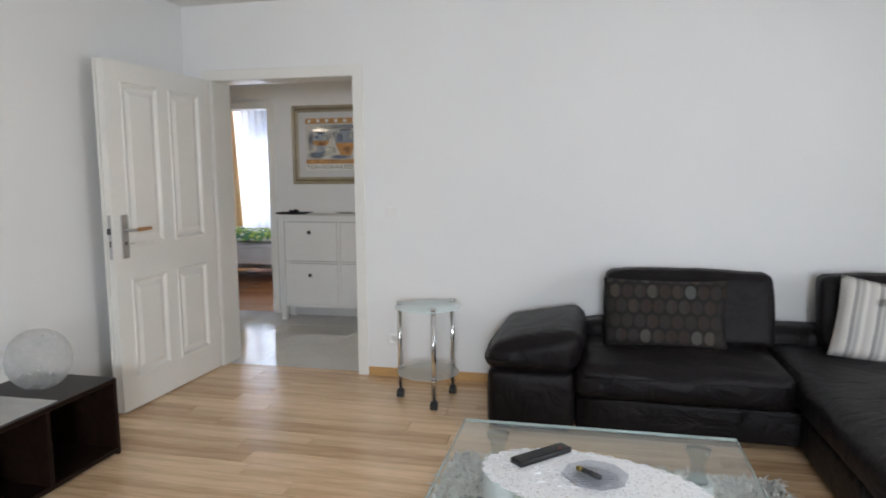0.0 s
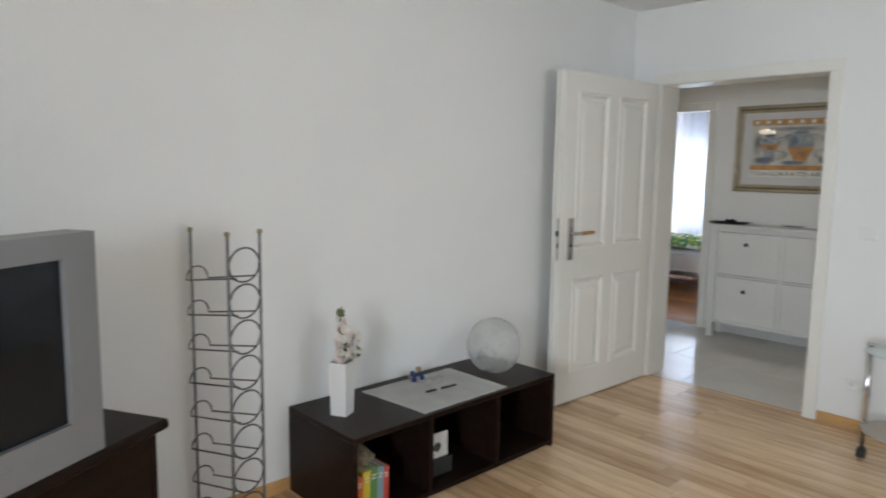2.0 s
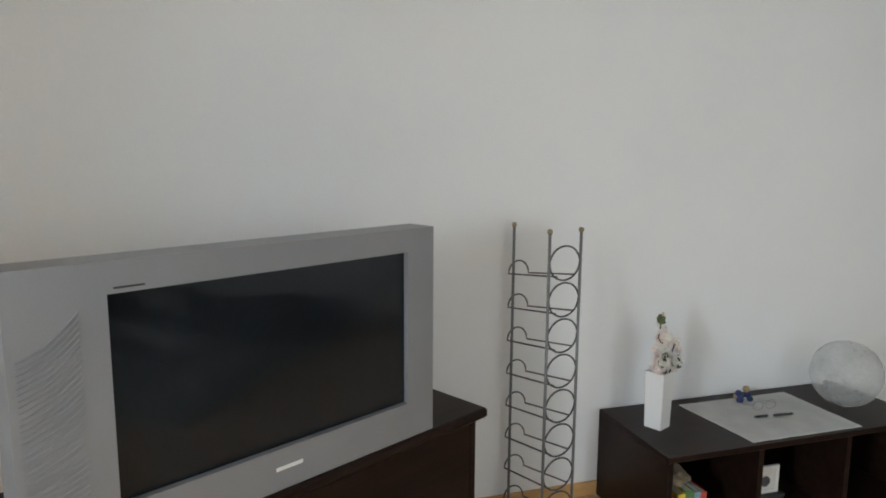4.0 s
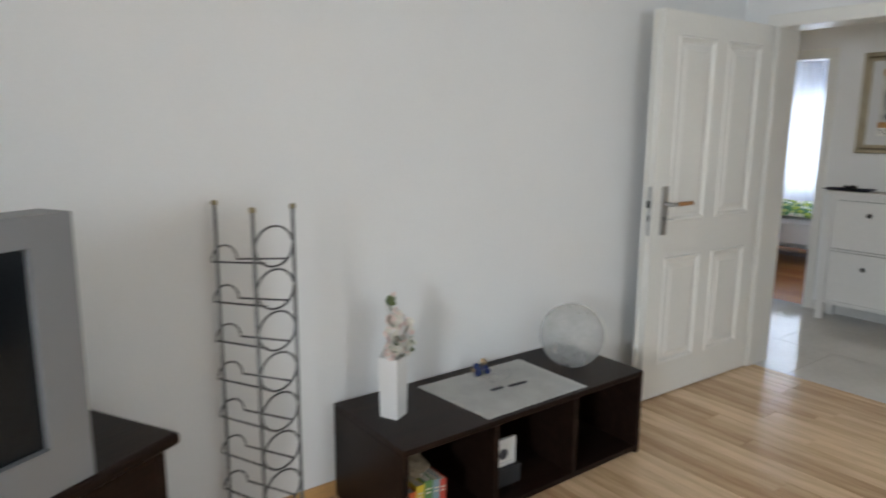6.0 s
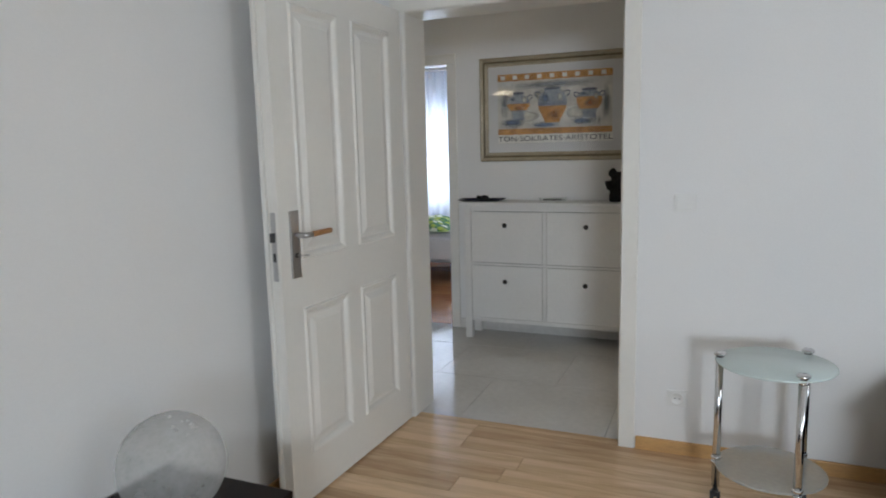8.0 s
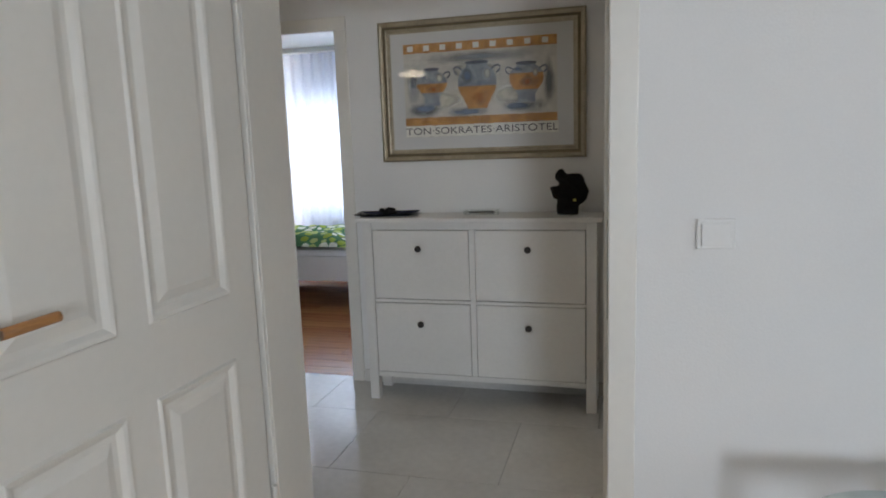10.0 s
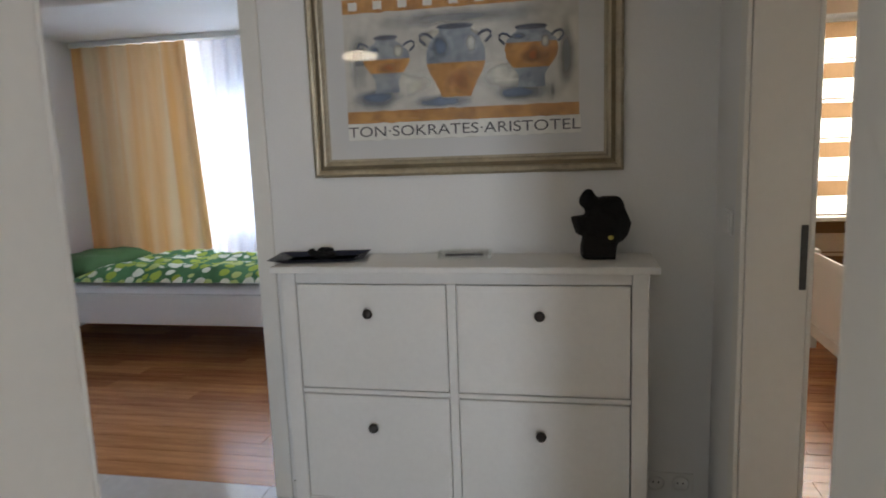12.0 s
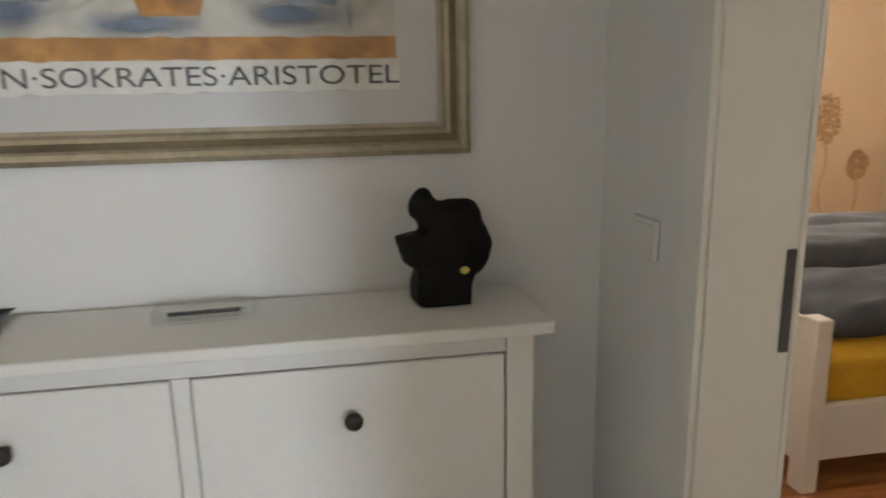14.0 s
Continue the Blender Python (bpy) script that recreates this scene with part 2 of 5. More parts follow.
def soft_block(bm, x0, x1, y0, y1, z0, z1, r=0.06, n=8, puff=0.02, wob=0.008, seed=0.0):
    """An upholstered block: rounded edges, slightly swollen and creased faces."""
    c = Vector(((x0 + x1) / 2, (y0 + y1) / 2, (z0 + z1) / 2))
    h = Vector(((x1 - x0) / 2, (y1 - y0) / 2, (z1 - z0) / 2))
    k, found = 2 * n + 1, {}

    def at(ax, sgn, i, j):
        p = [0, 0, 0]
        p[ax], p[(ax + 1) % 3], p[(ax + 2) % 3] = sgn * k, 2 * i - k, 2 * j - k
        if tuple(p) not in found:
            found[tuple(p)] = bm.verts.new([t / k for t in p])
        return found[tuple(p)]

    for ax in range(3):
        for sgn in (-1, 1):
            for i in range(k):
                for j in range(k):
                    bm.faces.new((at(ax, sgn, i, j), at(ax, sgn, i + 1, j), at(ax, sgn, i + 1, j + 1), at(ax, sgn, i, j + 1)))
    done = list(found.values())
    for v in done:
        p = Vector(v.co)
        q = Vector([math.copysign(min(1, abs(t) ** 0.8), t) for t in p])
        w = Vector([q[i] * h[i] for i in range(3)])
        inner = Vector([max(-h[i] + r, min(h[i] - r, w[i])) for i in range(3)])
        d = w - inner
        if d.length > 1e-6:
            w = inner + d.normalized() * r if d.length > r or sum(abs(t) > 1e-6 for t in d) > 1 else w
        for i in range(3):
            o = [j for j in range(3) if j != i]
            if abs(p[i]) > 0.999:
                w[i] += math.copysign(puff * (1 - q[o[0]] ** 2) * (1 - q[o[1]] ** 2), p[i])
        w += Vector((0, 0, 1)) * noise.noise((w + c) * 7 + Vector((seed, 0, 0))) * wob
        v.co = c + w
    return done


def words(text, size, material, parent, m, name="lettering", extrude=0.0004, wide=1.0):
    cu = bpy.data.curves.new(name, 'FONT')
    cu.body, cu.size, cu.align_x, cu.align_y, cu.extrude = text, size, 'CENTER', 'CENTER', extrude
    tmp = bpy.data.objects.new(name, cu)
    me = bpy.data.meshes.new_from_object(tmp)
    bpy.data.objects.remove(tmp)
    me.name = name
    me.materials.clear()
    me.materials.append(material)
    ob = new(name, me)
    ob.parent = parent
    ob.matrix_basis = m @ Matrix.Diagonal((wide, 1, 1, 1))
    return ob


# ---- structure ----
XW, XE, YS, YD, YH, YN, YF = -2.46, 2.75, -1.75, 4.52, 4.727, 6.19, 9.0
CL, CH = 2.45, 2.27
DX0, DX1, DZ = -2.252, -1.26, 1.955      # living-room doorway
BX0, BX1, BZ = -3.68, -2.715, 1.93      # bedroom doorway
RX, RX2, RY0, RY1, RZ = -1.12, -0.972, 4.86, 5.775, 1.93   # doorway in the hall's east wall

setting("wall_west", solid((XW - 0.16, XW, YS - 0.65, YD, 0, CL)), WALL, "plain white painted living room wall", "wall")
# Unseen reveal made 0.65 deep to cut light off the television corner.
setting("wall_south", solid((XW, 0.1, YS - 0.65, YS, 0, CL), (1.2, XE, YS - 0.65, YS, 0, CL), (0.1, 1.2, YS - 0.65, YS, 0, 0.32), (0.1, 1.2, YS - 0.65, YS, 2.02, CL)), WALL, "white wall, deepened out of view to shape its tall window's light", "wall")
setting("wall_east", solid((XE, XE + 0.2, YS - 0.65, 1.25, 0, CL), (XE, XE + 0.2, 2.75, YD, 0, CL), (XE, XE + 0.2, 1.25, 2.75, 0, 0.65), (XE, XE + 0.2, 1.25, 2.75, 2.05, CL)), WALL, "white wall with a window opening", "wall")
setting("wall_door", solid((-5.95, DX0 - 0.012, YD, YH, 0, CL), (DX1 + 0.012, XE, YD, YH, 0, CL), (DX0 - 0.012, DX1 + 0.012, YD, YH, DZ + 0.012, CL)), WALL, "white painted wall with the living room doorway", "wall")
setting("wall_hall", solid((-5.95, BX0 - 0.012, YN, YN + 0.14, 0, CH), (BX1 + 0.012, RX, YN, YN + 0.14, 0, CH), (BX0 - 0.012, BX1 + 0.012, YN, YN + 0.14, BZ + 0.012, CH)), WALL, "white hall wall behind the shoe cabinet", "wall")
setting("wall_hall_east", solid((RX, RX2, YH, RY0 - 0.012, 0, CH), (RX, RX2, RY1 + 0.012, YF, 0, CH), (RX, RX2, RY0 - 0.012, RY1 + 0.012, RZ + 0.012, CH)), WALL, "white hall side wall with a doorway", "wall")
setting("wall_hall_west", solid((-5.95, -5.65, YH, YF, 0, CH)), WALL, "white painted end wall", "wall")
# Tall left opening and set-back sheer recess are unseen, added to let light in.
setting("wall_facade", solid((-5.95, -5.2, YF, YF + 0.25, 0, CH), (-1.6, -1.03, YF, YF + 0.25, 0, CH), (-4.5, -1.6, YF + 0.13, YF + 0.25, -0.12, 0.68), (-4.5, -1.6, YF + 0.13, YF + 0.25, 1.80, CH), (-5.2, -4.5, YF + 0.13, YF + 0.25, -0.12, 0.1), (-5.2, -4.5, YF + 0.13, YF + 0.25, 2.2, CH)), WALL, "white outer bedroom wall with a window opening", "wall")
setting("wall_facade_east", solid((-1.03, -0.05, YF, YF + 0.25, 0, CH), (1.45, XE + 0.2, YF, YF + 0.25, 0, CH), (-0.05, 1.45, YF, YF + 0.25, 0, 0.76), (-0.05, 1.45, YF, YF + 0.25, 2.02, CH)), PEACH, "peach painted outer wall with a window opening", "wall")
setting("wall_room_east", solid((2.2, 2.36, YH, YF, 0, CH)), PEACH, "pale painted bedroom wall", "wall")
setting("ceiling", solid((XW - 0.16, XE + 0.2, YS - 0.65, YH, CL, CL + 0.12)), CEIL, "plain white living room ceiling", "ceiling")
setting("ceiling_hall", solid((-5.95, XE, YH, YF + 0.25, CH, CH + 0.12)), CEIL, "plain white lowered hall ceiling", "ceiling")


def casing(name, label, w, h, depth, m, stops=True):
    """A white timber door frame: lining through the wall, flat casings on both faces. Local x along the wall, y through it."""
    e = thing(name, label, "door frame")
    e.matrix_world = m
    e["kind"] = "structure"
    part("lining", solid((-0.012, 0.0, -0.002, depth + 0.002, 0, h), bevel=0.002, seg=1), LACQUER, e)
    part("lining", solid((w, w + 0.012, -0.002, depth + 0.002, 0, h), bevel=0.002, seg=1), LACQUER, e)
    part("lining", solid((-0.012, w + 0.012, -0.002, depth + 0.002, h, h + 0.012), bevel=0.002, seg=1), LACQUER, e)
    for y0, y1 in ((-0.016, -0.003), (depth + 0.003, depth + 0.016)):
        for x0, x1 in ((-0.07, -0.001), (w + 0.001, w + 0.07)):
            part("casing", solid((x0, x1, y0, y1, 0, h + 0.001), bevel=0.004), LACQUER, e)
        part("casing", solid((-0.07, w + 0.07, y0, y1, h + 0.002, h + 0.07), bevel=0.004), LACQUER, e)
    for x0, x1 in ((w - 0.012, w),) if stops else ():
        part("stop_strip", solid((x0, x1, 0.055, 0.085, 0, h - 0.001), bevel=0.003), LACQUER, e)
    return e


f1 = casing("door_frame_1", "white lacquered door frame in the living room wall", DX1 - DX0, DZ, YH - YD, pose(DX0, YD, 0))
part("strike_plate", solid((DX1 - DX0 - 0.0035, DX1 - DX0 - 0.001, 0.012, 0.036, 0.86, 1.12), bevel=0.001, seg=1), STEEL, f1, "brushed steel strike plate")
casing("door_frame_2", "white lacquered frame of the bedroom doorway", BX1 - BX0, BZ, 0.14, pose(BX0, YN, 0), False)
f3 = casing("door_frame_3", "white lacquered door frame in the hall side wall", RY1 - RY0, RZ, RX2 - RX, Matrix.Translation((RX, RY0, 0)) @ Matrix(((0, 1, 0, 0), (1, 0, 0, 0), (0, 0, 1, 0), (0, 0, 0, 1))), False)
part("strike_plate", solid((RY1 - RY0 - 0.0035, RY1 - RY0 - 0.001, 0.129, 0.146, 0.93, 1.10), bevel=0.001, seg=1), IRON, f3, "brushed steel strike plate")


def window(name, label, x0, x1, z0, z1, y, m, leaves=2, sill=0.28):
    e = thing(name, label, "window")
    e.matrix_world = m
    e["kind"] = "structure"
    n = leaves
    part("window_frame", solid((x0, x1, y, y + 0.07, z0, z0 + 0.06), (x0, x1, y, y + 0.07, z1 - 0.06, z1), (x0, x0 + 0.06, y, y + 0.07, z0 + 0.06, z1 - 0.06), (x1 - 0.06, x1, y, y + 0.07, z0 + 0.06, z1 - 0.06)), PLASTIC, e)
    w = (x1 - x0) / n
    for i in range(n):
        a, b = x0 + i * w + (0.06 if i == 0 else 0.04), x0 + (i + 1) * w - (0.06 if i == n - 1 else 0.04)
        if i:
            part("mullion", solid((x0 + i * w - 0.04, x0 + i * w + 0.04, y + 0.005, y + 0.065, z0 + 0.06, z1 - 0.06), bevel=0.004), PLASTIC, e)
        pane = part("pane", solid((a, b, y + 0.03, y + 0.036, z0 + 0.06, z1 - 0.06)), GLASS, e)
        pane.visible_shadow = False
    part("window_sill", solid((x0 - (0.05 if sill > 0.2 else 0), x1 + (0.05 if sill > 0.2 else 0), y - sill, y - 0.001, z0 - 0.03, z0), bevel=0.006), PLASTIC, e)
    return e


window("window_1", "white framed living room window", -0.55, 0.55, 0.32, 2.02, 0, pose(0.65, YS - 0.5, 0, 0, 0, 180), 2)
window("window_2", "white framed side window", -0.75, 0.75, 0.65, 2.05, 0, pose(XE + 0.1, 2.0, 0, 0, 0, -90), 2)
# Right part widened out of sight, to put more daylight into the bedroom.
window("window_3", "white framed bedroom window behind a sheer curtain", -4.5, -1.6, 0.68, 1.80, YF + 0.16, pose(0, 0, 0), 3, 0.1)
# No window known here: an added opening that backlights the curtain evenly.
window("window_5", "added tall opening hidden behind the yellow curtain to backlight it", -5.2, -4.5, 0.1, 2.2, YF + 0.16, pose(0, 0, 0), 1, 0.1)
window("window_4", "white framed window behind a striped blind", -0.05, 1.45, 0.76, 2.02, YF + 0.12, pose(0, 0, 0), 2)

# skirting boards
setting("baseboard", solid((DX1 + 0.075, XE, YD - 0.016, YD - 0.001, 0, 0.058), bevel=0.003), OAK_TRIM, "honey oak skirting board", "skirting board")
setting("baseboard", solid((XW + 0.001, XW + 0.016, YS, YD - 0.1, 0, 0.058), bevel=0.003), OAK_TRIM, "honey oak skirting board", "skirting board")
setting("baseboard", solid((BX1 + 0.075, RX, YN - 0.014, YN - 0.001, 0, 0.07), bevel=0.003), TILE, "grey tile skirting", "skirting board")

# ---- living room ----
def panel_mould(bm, x0, x1, z0, z1, y, out):
    """A raised field inside a sunk moulding, on the face at y; out is the face's direction."""
    a = 0.028
    def ring(i, d):
        return [bm.verts.new((x, y + out * d, z)) for x, z in ((x0 + i, z0 + i), (x1 - i, z0 + i), (x1 - i, z1 - i), (x0 + i, z1 - i))]
    rings = [ring(0, 0.0), ring(0.006, 0.007), ring(a * 0.55, 0.004), ring(a, -0.006), ring(a + 0.014, -0.006), ring(a + 0.04, 0.003)]
    for A, B in zip(rings, rings[1:]):
        for k in range(4):
            bm.faces.new((A[k], A[(k + 1) % 4], B[(k + 1) % 4], B[k]))
    bm.faces.new(rings[-1])


def frame_faces(bm, y, out, x0, x1, z0, z1, holes):
    """A flat face with rectangular holes, as a grid."""
    xs = sorted({x0, x1, *[h[0] for h in holes], *[h[1] for h in holes]})
    zs = sorted({z0, z1, *[h[2] for h in holes], *[h[3] for h in holes]})
    for a, b in zip(xs, xs[1:]):
        for c, d in zip(zs, zs[1:]):
            cx, cz = (a + b) / 2, (c + d) / 2
            if any(h[0] < cx < h[1] and h[2] < cz < h[3] for h in holes):
                continue
            bm.faces.new([bm.verts.new((x, y, z)) for x, z in ((a, c), (b, c), (b, d), (a, d))])


def door_leaf(W=0.953, H=1.952, T=0.042):
    """Origin at the hinge; local x towards the lock edge, local +y is the face that shows."""
    e = thing("panel_door", "open white four-panel door with a steel lever handle", "door", -2.262, YD - 0.035, 0.008, -92.0)
    holes = [(0.12, 0.43, 0.175, 0.75), (0.53, 0.835, 0.175, 0.75), (0.12, 0.43, 0.93, 1.842), (0.53, 0.835, 0.93, 1.842)]
    bm = bmesh.new()
    for y, out in ((-T, -1), (0.0, 1)):
        frame_faces(bm, y, out, 0, W, 0, H, holes)
        for h in holes:
            panel_mould(bm, *h, y, out)
    for q in (((0, -T, 0), (0, 0, 0), (0, 0, H), (0, -T, H)), ((W, -T, 0), (W, 0, 0), (W, 0, H), (W, -T, H)), ((0, -T, 0), (W, -T, 0), (W, 0, 0), (0, 0, 0)), ((0, -T, H), (W, -T, H), (W, 0, H), (0, 0, H))):
        bm.faces.new([bm.verts.new(p) for p in q])
    bmesh.ops.remove_doubles(bm, verts=bm.verts, dist=0.0005)
    part("leaf", bm, LACQUER, e)
    # rebate lip on the wall side, past the lock edge and over the top
    part("lip", solid((0.0, W + 0.014, -T - 0.0125, -T - 0.0005, 0.0, H - 0.0005), (W + 0.0005, W + 0.014, -T - 0.0005, -T + 0.003, 0.0, H - 0.0005), bevel=0.002), LACQUER, e)
    part("lock_plate", solid((W + 0.0005, W + 0.003, -0.031, -0.011, 0.872, 1.116), bevel=0.001, seg=1), STEEL, e, "brushed steel lock plate")
    part("latch", solid((W + 0.003, W + 0.015, -0.029, -0.013, 1.012, 1.045), bevel=0.002), IRON, e)
    part("bolt", solid((W + 0.003, W + 0.0045, -0.027, -0.015, 0.942, 0.972), bevel=0.0005, seg=1), TVDARK, e)
    for y0, s in ((-T, -1), (0, 1)):
        ys = sorted((y0 + s * 0.0005, y0 + s * 0.009))
        bm = solid((W - 0.108, W - 0.058, ys[0], ys[1], 0.872, 1.116), bevel=0.002)
        plate = part("handle_plate", bm, STEEL, e, "long brushed steel handle plate")
        bm = bmesh.new()
        pipe(bm, [(W - 0.083, y0 + s * 0.009, 1.028), (W - 0.083, y0 + s * 0.045, 1.028), (W - 0.080, y0 + s * 0.053, 1.028), (W - 0.117, y0 + s * 0.056, 1.028)], 0.0095, 12)
        lever = part("lever", bm, STEEL, e, "", True)
        bm = bmesh.new()
        pipe(bm, [(W - 0.117, y0 + s * 0.056, 1.028), (W - 0.172, y0 + s * 0.057, 1.029), (W - 0.227, y0 + s * 0.055, 1.0295), (W - 0.237, y0 + s * 0.055, 1.0295)], 0.0105, 12)
        part("grip", bm, HONEY, lever, "honey wood lever grip", True)
        bm = bmesh.new()
        rod(bm, (W - 0.083, y0 + s * 0.009, 0.955), (W - 0.083, y0 + s * 0.012, 0.955), 0.009)
        part("keyhole", bm, TVDARK, plate)
    bm = bmesh.new()
    rod(bm, (W - 0.083, 0.01, 0.955), (W - 0.083, 0.035, 0.955), 0.003)
    pipe(bm, [(W - 0.093 + 0.010 * math.cos(q), 0.045 + 0.010 * math.sin(q), 0.955) for q in [2 * math.pi * i / 16 for i in range(16)]], 0.0018, 6, True)
    part("key", bm, STEEL, e)
    for z in (0.22, 1.72):
        bm = bmesh.new()
        rod(bm, (-0.006, 0.012, z), (-0.006, 0.012, z + 0.08), 0.007)
        part("hinge", bm, LACQUER, e)
    return e


door_leaf()


def wall_switch():
    e = thing("light_switch", "square white rocker switch on the wall", "light switch", -1.006, YD, 1.089)
    part("plate", solid((-0.044, 0.044, -0.012, -0.0005, -0.037, 0.037), bevel=0.003), PLASTIC, e)
    part("rocker", solid((-0.034, 0.034, -0.017, -0.0125, -0.028, 0.028), bevel=0.002), PLASTIC, e)
    return e


wall_switch()


def wall_socket(x, y, z, rz=0, sx=1.0):
    e = thing("wall_socket", "white round-well wall socket", "wall socket", x, y, z, rz)
    bm = solid((-0.043, 0.043, -0.007, -0.0005, -0.036, 0.036), bevel=0.003)
    part("plate", bm, PLASTIC, e)
    bm = bmesh.new()
    lathe(bm, [(0.027, 0.0), (0.029, 0.004), (0.024, 0.004), (0.022, -0.001), (0.0, -0.001)], 24)
    bmesh.ops.rotate(bm, verts=bm.verts, matrix=Matrix.Rotation(radians(90), 3, 'X'))
    bmesh.ops.translate(bm, verts=bm.verts, vec=(0, -0.0075, 0))
    part("well", bm, PLASTIC, e, "", True)
    for dx in (-0.009, 0.009):
        bm = bmesh.new()
        rod(bm, (dx, -0.0068, 0), (dx, -0.0085, 0), 0.0028)
        part("pin_hole", bm, TVDARK, e)
    return e


wall_socket(-1.016, YD, 0.25)


SHELF_GLASS = veil("frosted_shelf_glass", (0.74, 0.79, 0.79), 0.55, 0.35)


def side_table():
    e = thing("side_table", "small round frosted glass side table on castors", "side table", -0.668, 4.115, 0.0)
    legs = [(-0.189, 0.012), (0.059, -0.162), (0.104, 0.141)]
    for z, r, nm in ((0.561, 0.192, "tabletop"), (0.172, 0.182, "shelf")):
        bm = bmesh.new()
        lathe(bm, [(r - 0.003, z), (r, z + 0.002), (r, z + 0.006), (r - 0.003, z + 0.008), (0.0, z + 0.008)], 48, (-0.012, 0, 0))
        part(nm, bm, FROST if nm == "tabletop" else SHELF_GLASS, e, "pale green frosted glass disc", True)
    for x, y in legs:
        bm = bmesh.new()
        rod(bm, (x, y, 0.075), (x, y, 0.582), 0.0135, 18)
        leg = part("leg", bm, CHROME, e, "chrome tube leg", True)
        for z in (0.165, 0.183, 0.555):
            bm = bmesh.new()
            lathe(bm, [(0.014, 0), (0.018, 0.002), (0.018, 0.008), (0.014, 0.010)], 18, (x, y, z))
            part("collar", bm, CHROME, leg, "", True)
        bm = bmesh.new()
        lathe(bm, [(0.0, 0.0), (0.021, 0.0), (0.022, 0.005), (0.017, 0.01), (0.0, 0.012)], 20, (x, y, 0.577))
        part("cap", bm, CHROME, leg, "", True)
        bm = bmesh.new()
        rod(bm, (x, y, 0.055), (x, y, 0.078), 0.007)
        for s in (-1, 1):
            rod(bm, (x + s * 0.004, y, 0.026), (x + s * 0.018, y, 0.026), 0.026, 16)
        box(bm, x - 0.012, x + 0.012, y - 0.016, y + 0.02, 0.036, 0.058, 0.005)
        part("castor", bm, RUBBER, leg, "black twin-wheel castor")
    return e


side_table()


def low_shelf():
    """Low open shelf of three compartments along the west wall."""
    e = thing("low_shelf", "low dark wenge open shelf with three compartments", "shelf", -2.215, 2.468, 0)
    X0, X1, Y0, Y1, H, T = -0.232, 0.242, -0.622, 0.622, 0.378, 0.022
    part("top", solid((X0, X1, Y0, Y1, H - T, H), bevel=0.0015, seg=1), WENGE, e)
    part("bottom", solid((X0, X1 - 0.003, Y0 + T + 0.0005, Y1 - T - 0.0005, 0.012, 0.012 + T), bevel=0.001, seg=1), WENGE, e)
    for y in (Y0, Y1 - T):
        part("side_panel", solid((X0, X1, y, y + T, 0.0, H - T - 0.0005), bevel=0.0015, seg=1), WENGE, e)
    for y in (-0.215, 0.205):
        part("divider", solid((X0 + 0.011, X1 - 0.004, y - T / 2, y + T / 2, 0.0125 + T, H - T - 0.0005)), WENGE, e)
    part("back_panel", solid((X0 + 0.002, X0 + 0.010, Y0 + T, Y1 - T, 0.012 + T, H - T - 0.0005)), WENGE, e)
    return e


low_shelf()


POLE = shade("satin_grey_pole", (0.19, 0.19, 0.19), 0.45, 0.35, var=0.08, bump=0.01)
TIP = shade("dull_brass", (0.30, 0.25, 0.15), 0.45, 0.7, var=0.1)


def wine_rack():
    e = thing("wine_rack", "tall grey wire wine rack with brass-tipped poles", "wine rack", 0, 0, 0)
    L, M, R, H = Vector((-2.40, 1.422, 0)), Vector((-2.157, 1.450, 0)), Vector((-2.193, 1.590, 0)), 1.163
    for p in (L, M, R):
        bm = bmesh.new()
        rod(bm, p, p + Vector((0, 0, H)), 0.0054, 10)
        pole = part("pole", bm, POLE, e, "satin grey pole", True)
        bm = bmesh.new()
        lathe(bm, [(0.0, 0), (0.009, 0.0), (0.0095, 0.006), (0.0085, 0.013), (0.0, 0.016)], 12, (p.x, p.y, H))
        part("tip", bm, TIP, pole, "dull brass pole tip", True)
    c = (M + R) / 2
    u = (R - M).normalized()
    for k in range(8):
        z = 1.055 - k * 0.131
        bm = bmesh.new()
        pipe(bm, [c + u * (0.069 * math.cos(a)) + Vector((0, 0, z + 0.061 * math.sin(a))) for a in [2 * math.pi * i / 28 for i in range(28)]], 0.0034, 6, True)
        part("bottle_ring", bm, IRON, e, "", True)
        arc = [Vector((-2.414, 1.45 - 0.041 * math.cos(a), z - 0.075 + 0.05 * math.sin(a))) for a in [math.pi * i / 12 for i in range(13)]]
        bm = bmesh.new()
        pipe(bm, [M + Vector((0.004, 0.03, z - 0.043))] + arc + [c + u * 0.045 + Vector((0.004, 0, z - 0.043))], 0.0031, 6)
        part("neck_loop", bm, IRON, e, "", True)
    return e


wine_rack()


def tv_stand():
    e = thing("tv_stand", "dark wenge corner television stand", "tv stand", -1.645, 0.495, 0, 28.6)
    # local y runs along the front, local x faces the room
    part("top", solid((-0.47, 0.012, -0.75, 0.77, 0.596, 0.630), bevel=0.012, seg=3), WENGE, e)
    for y in (-0.72, 0.72):
        part("side_panel", solid((-0.44, -0.01, y - 0.012, y + 0.012, 0, 0.5955), bevel=0.001, seg=1), WENGE, e)
    part("front_panel", solid((-0.03, -0.01, -0.7075, 0.7075, 0.04, 0.5955), bevel=0.002, seg=1), WENGE, e)
    part("back_panel", solid((-0.44, -0.43, -0.7075, 0.7075, 0.02, 0.5955)), WENGE, e)
    return e


tv_stand()


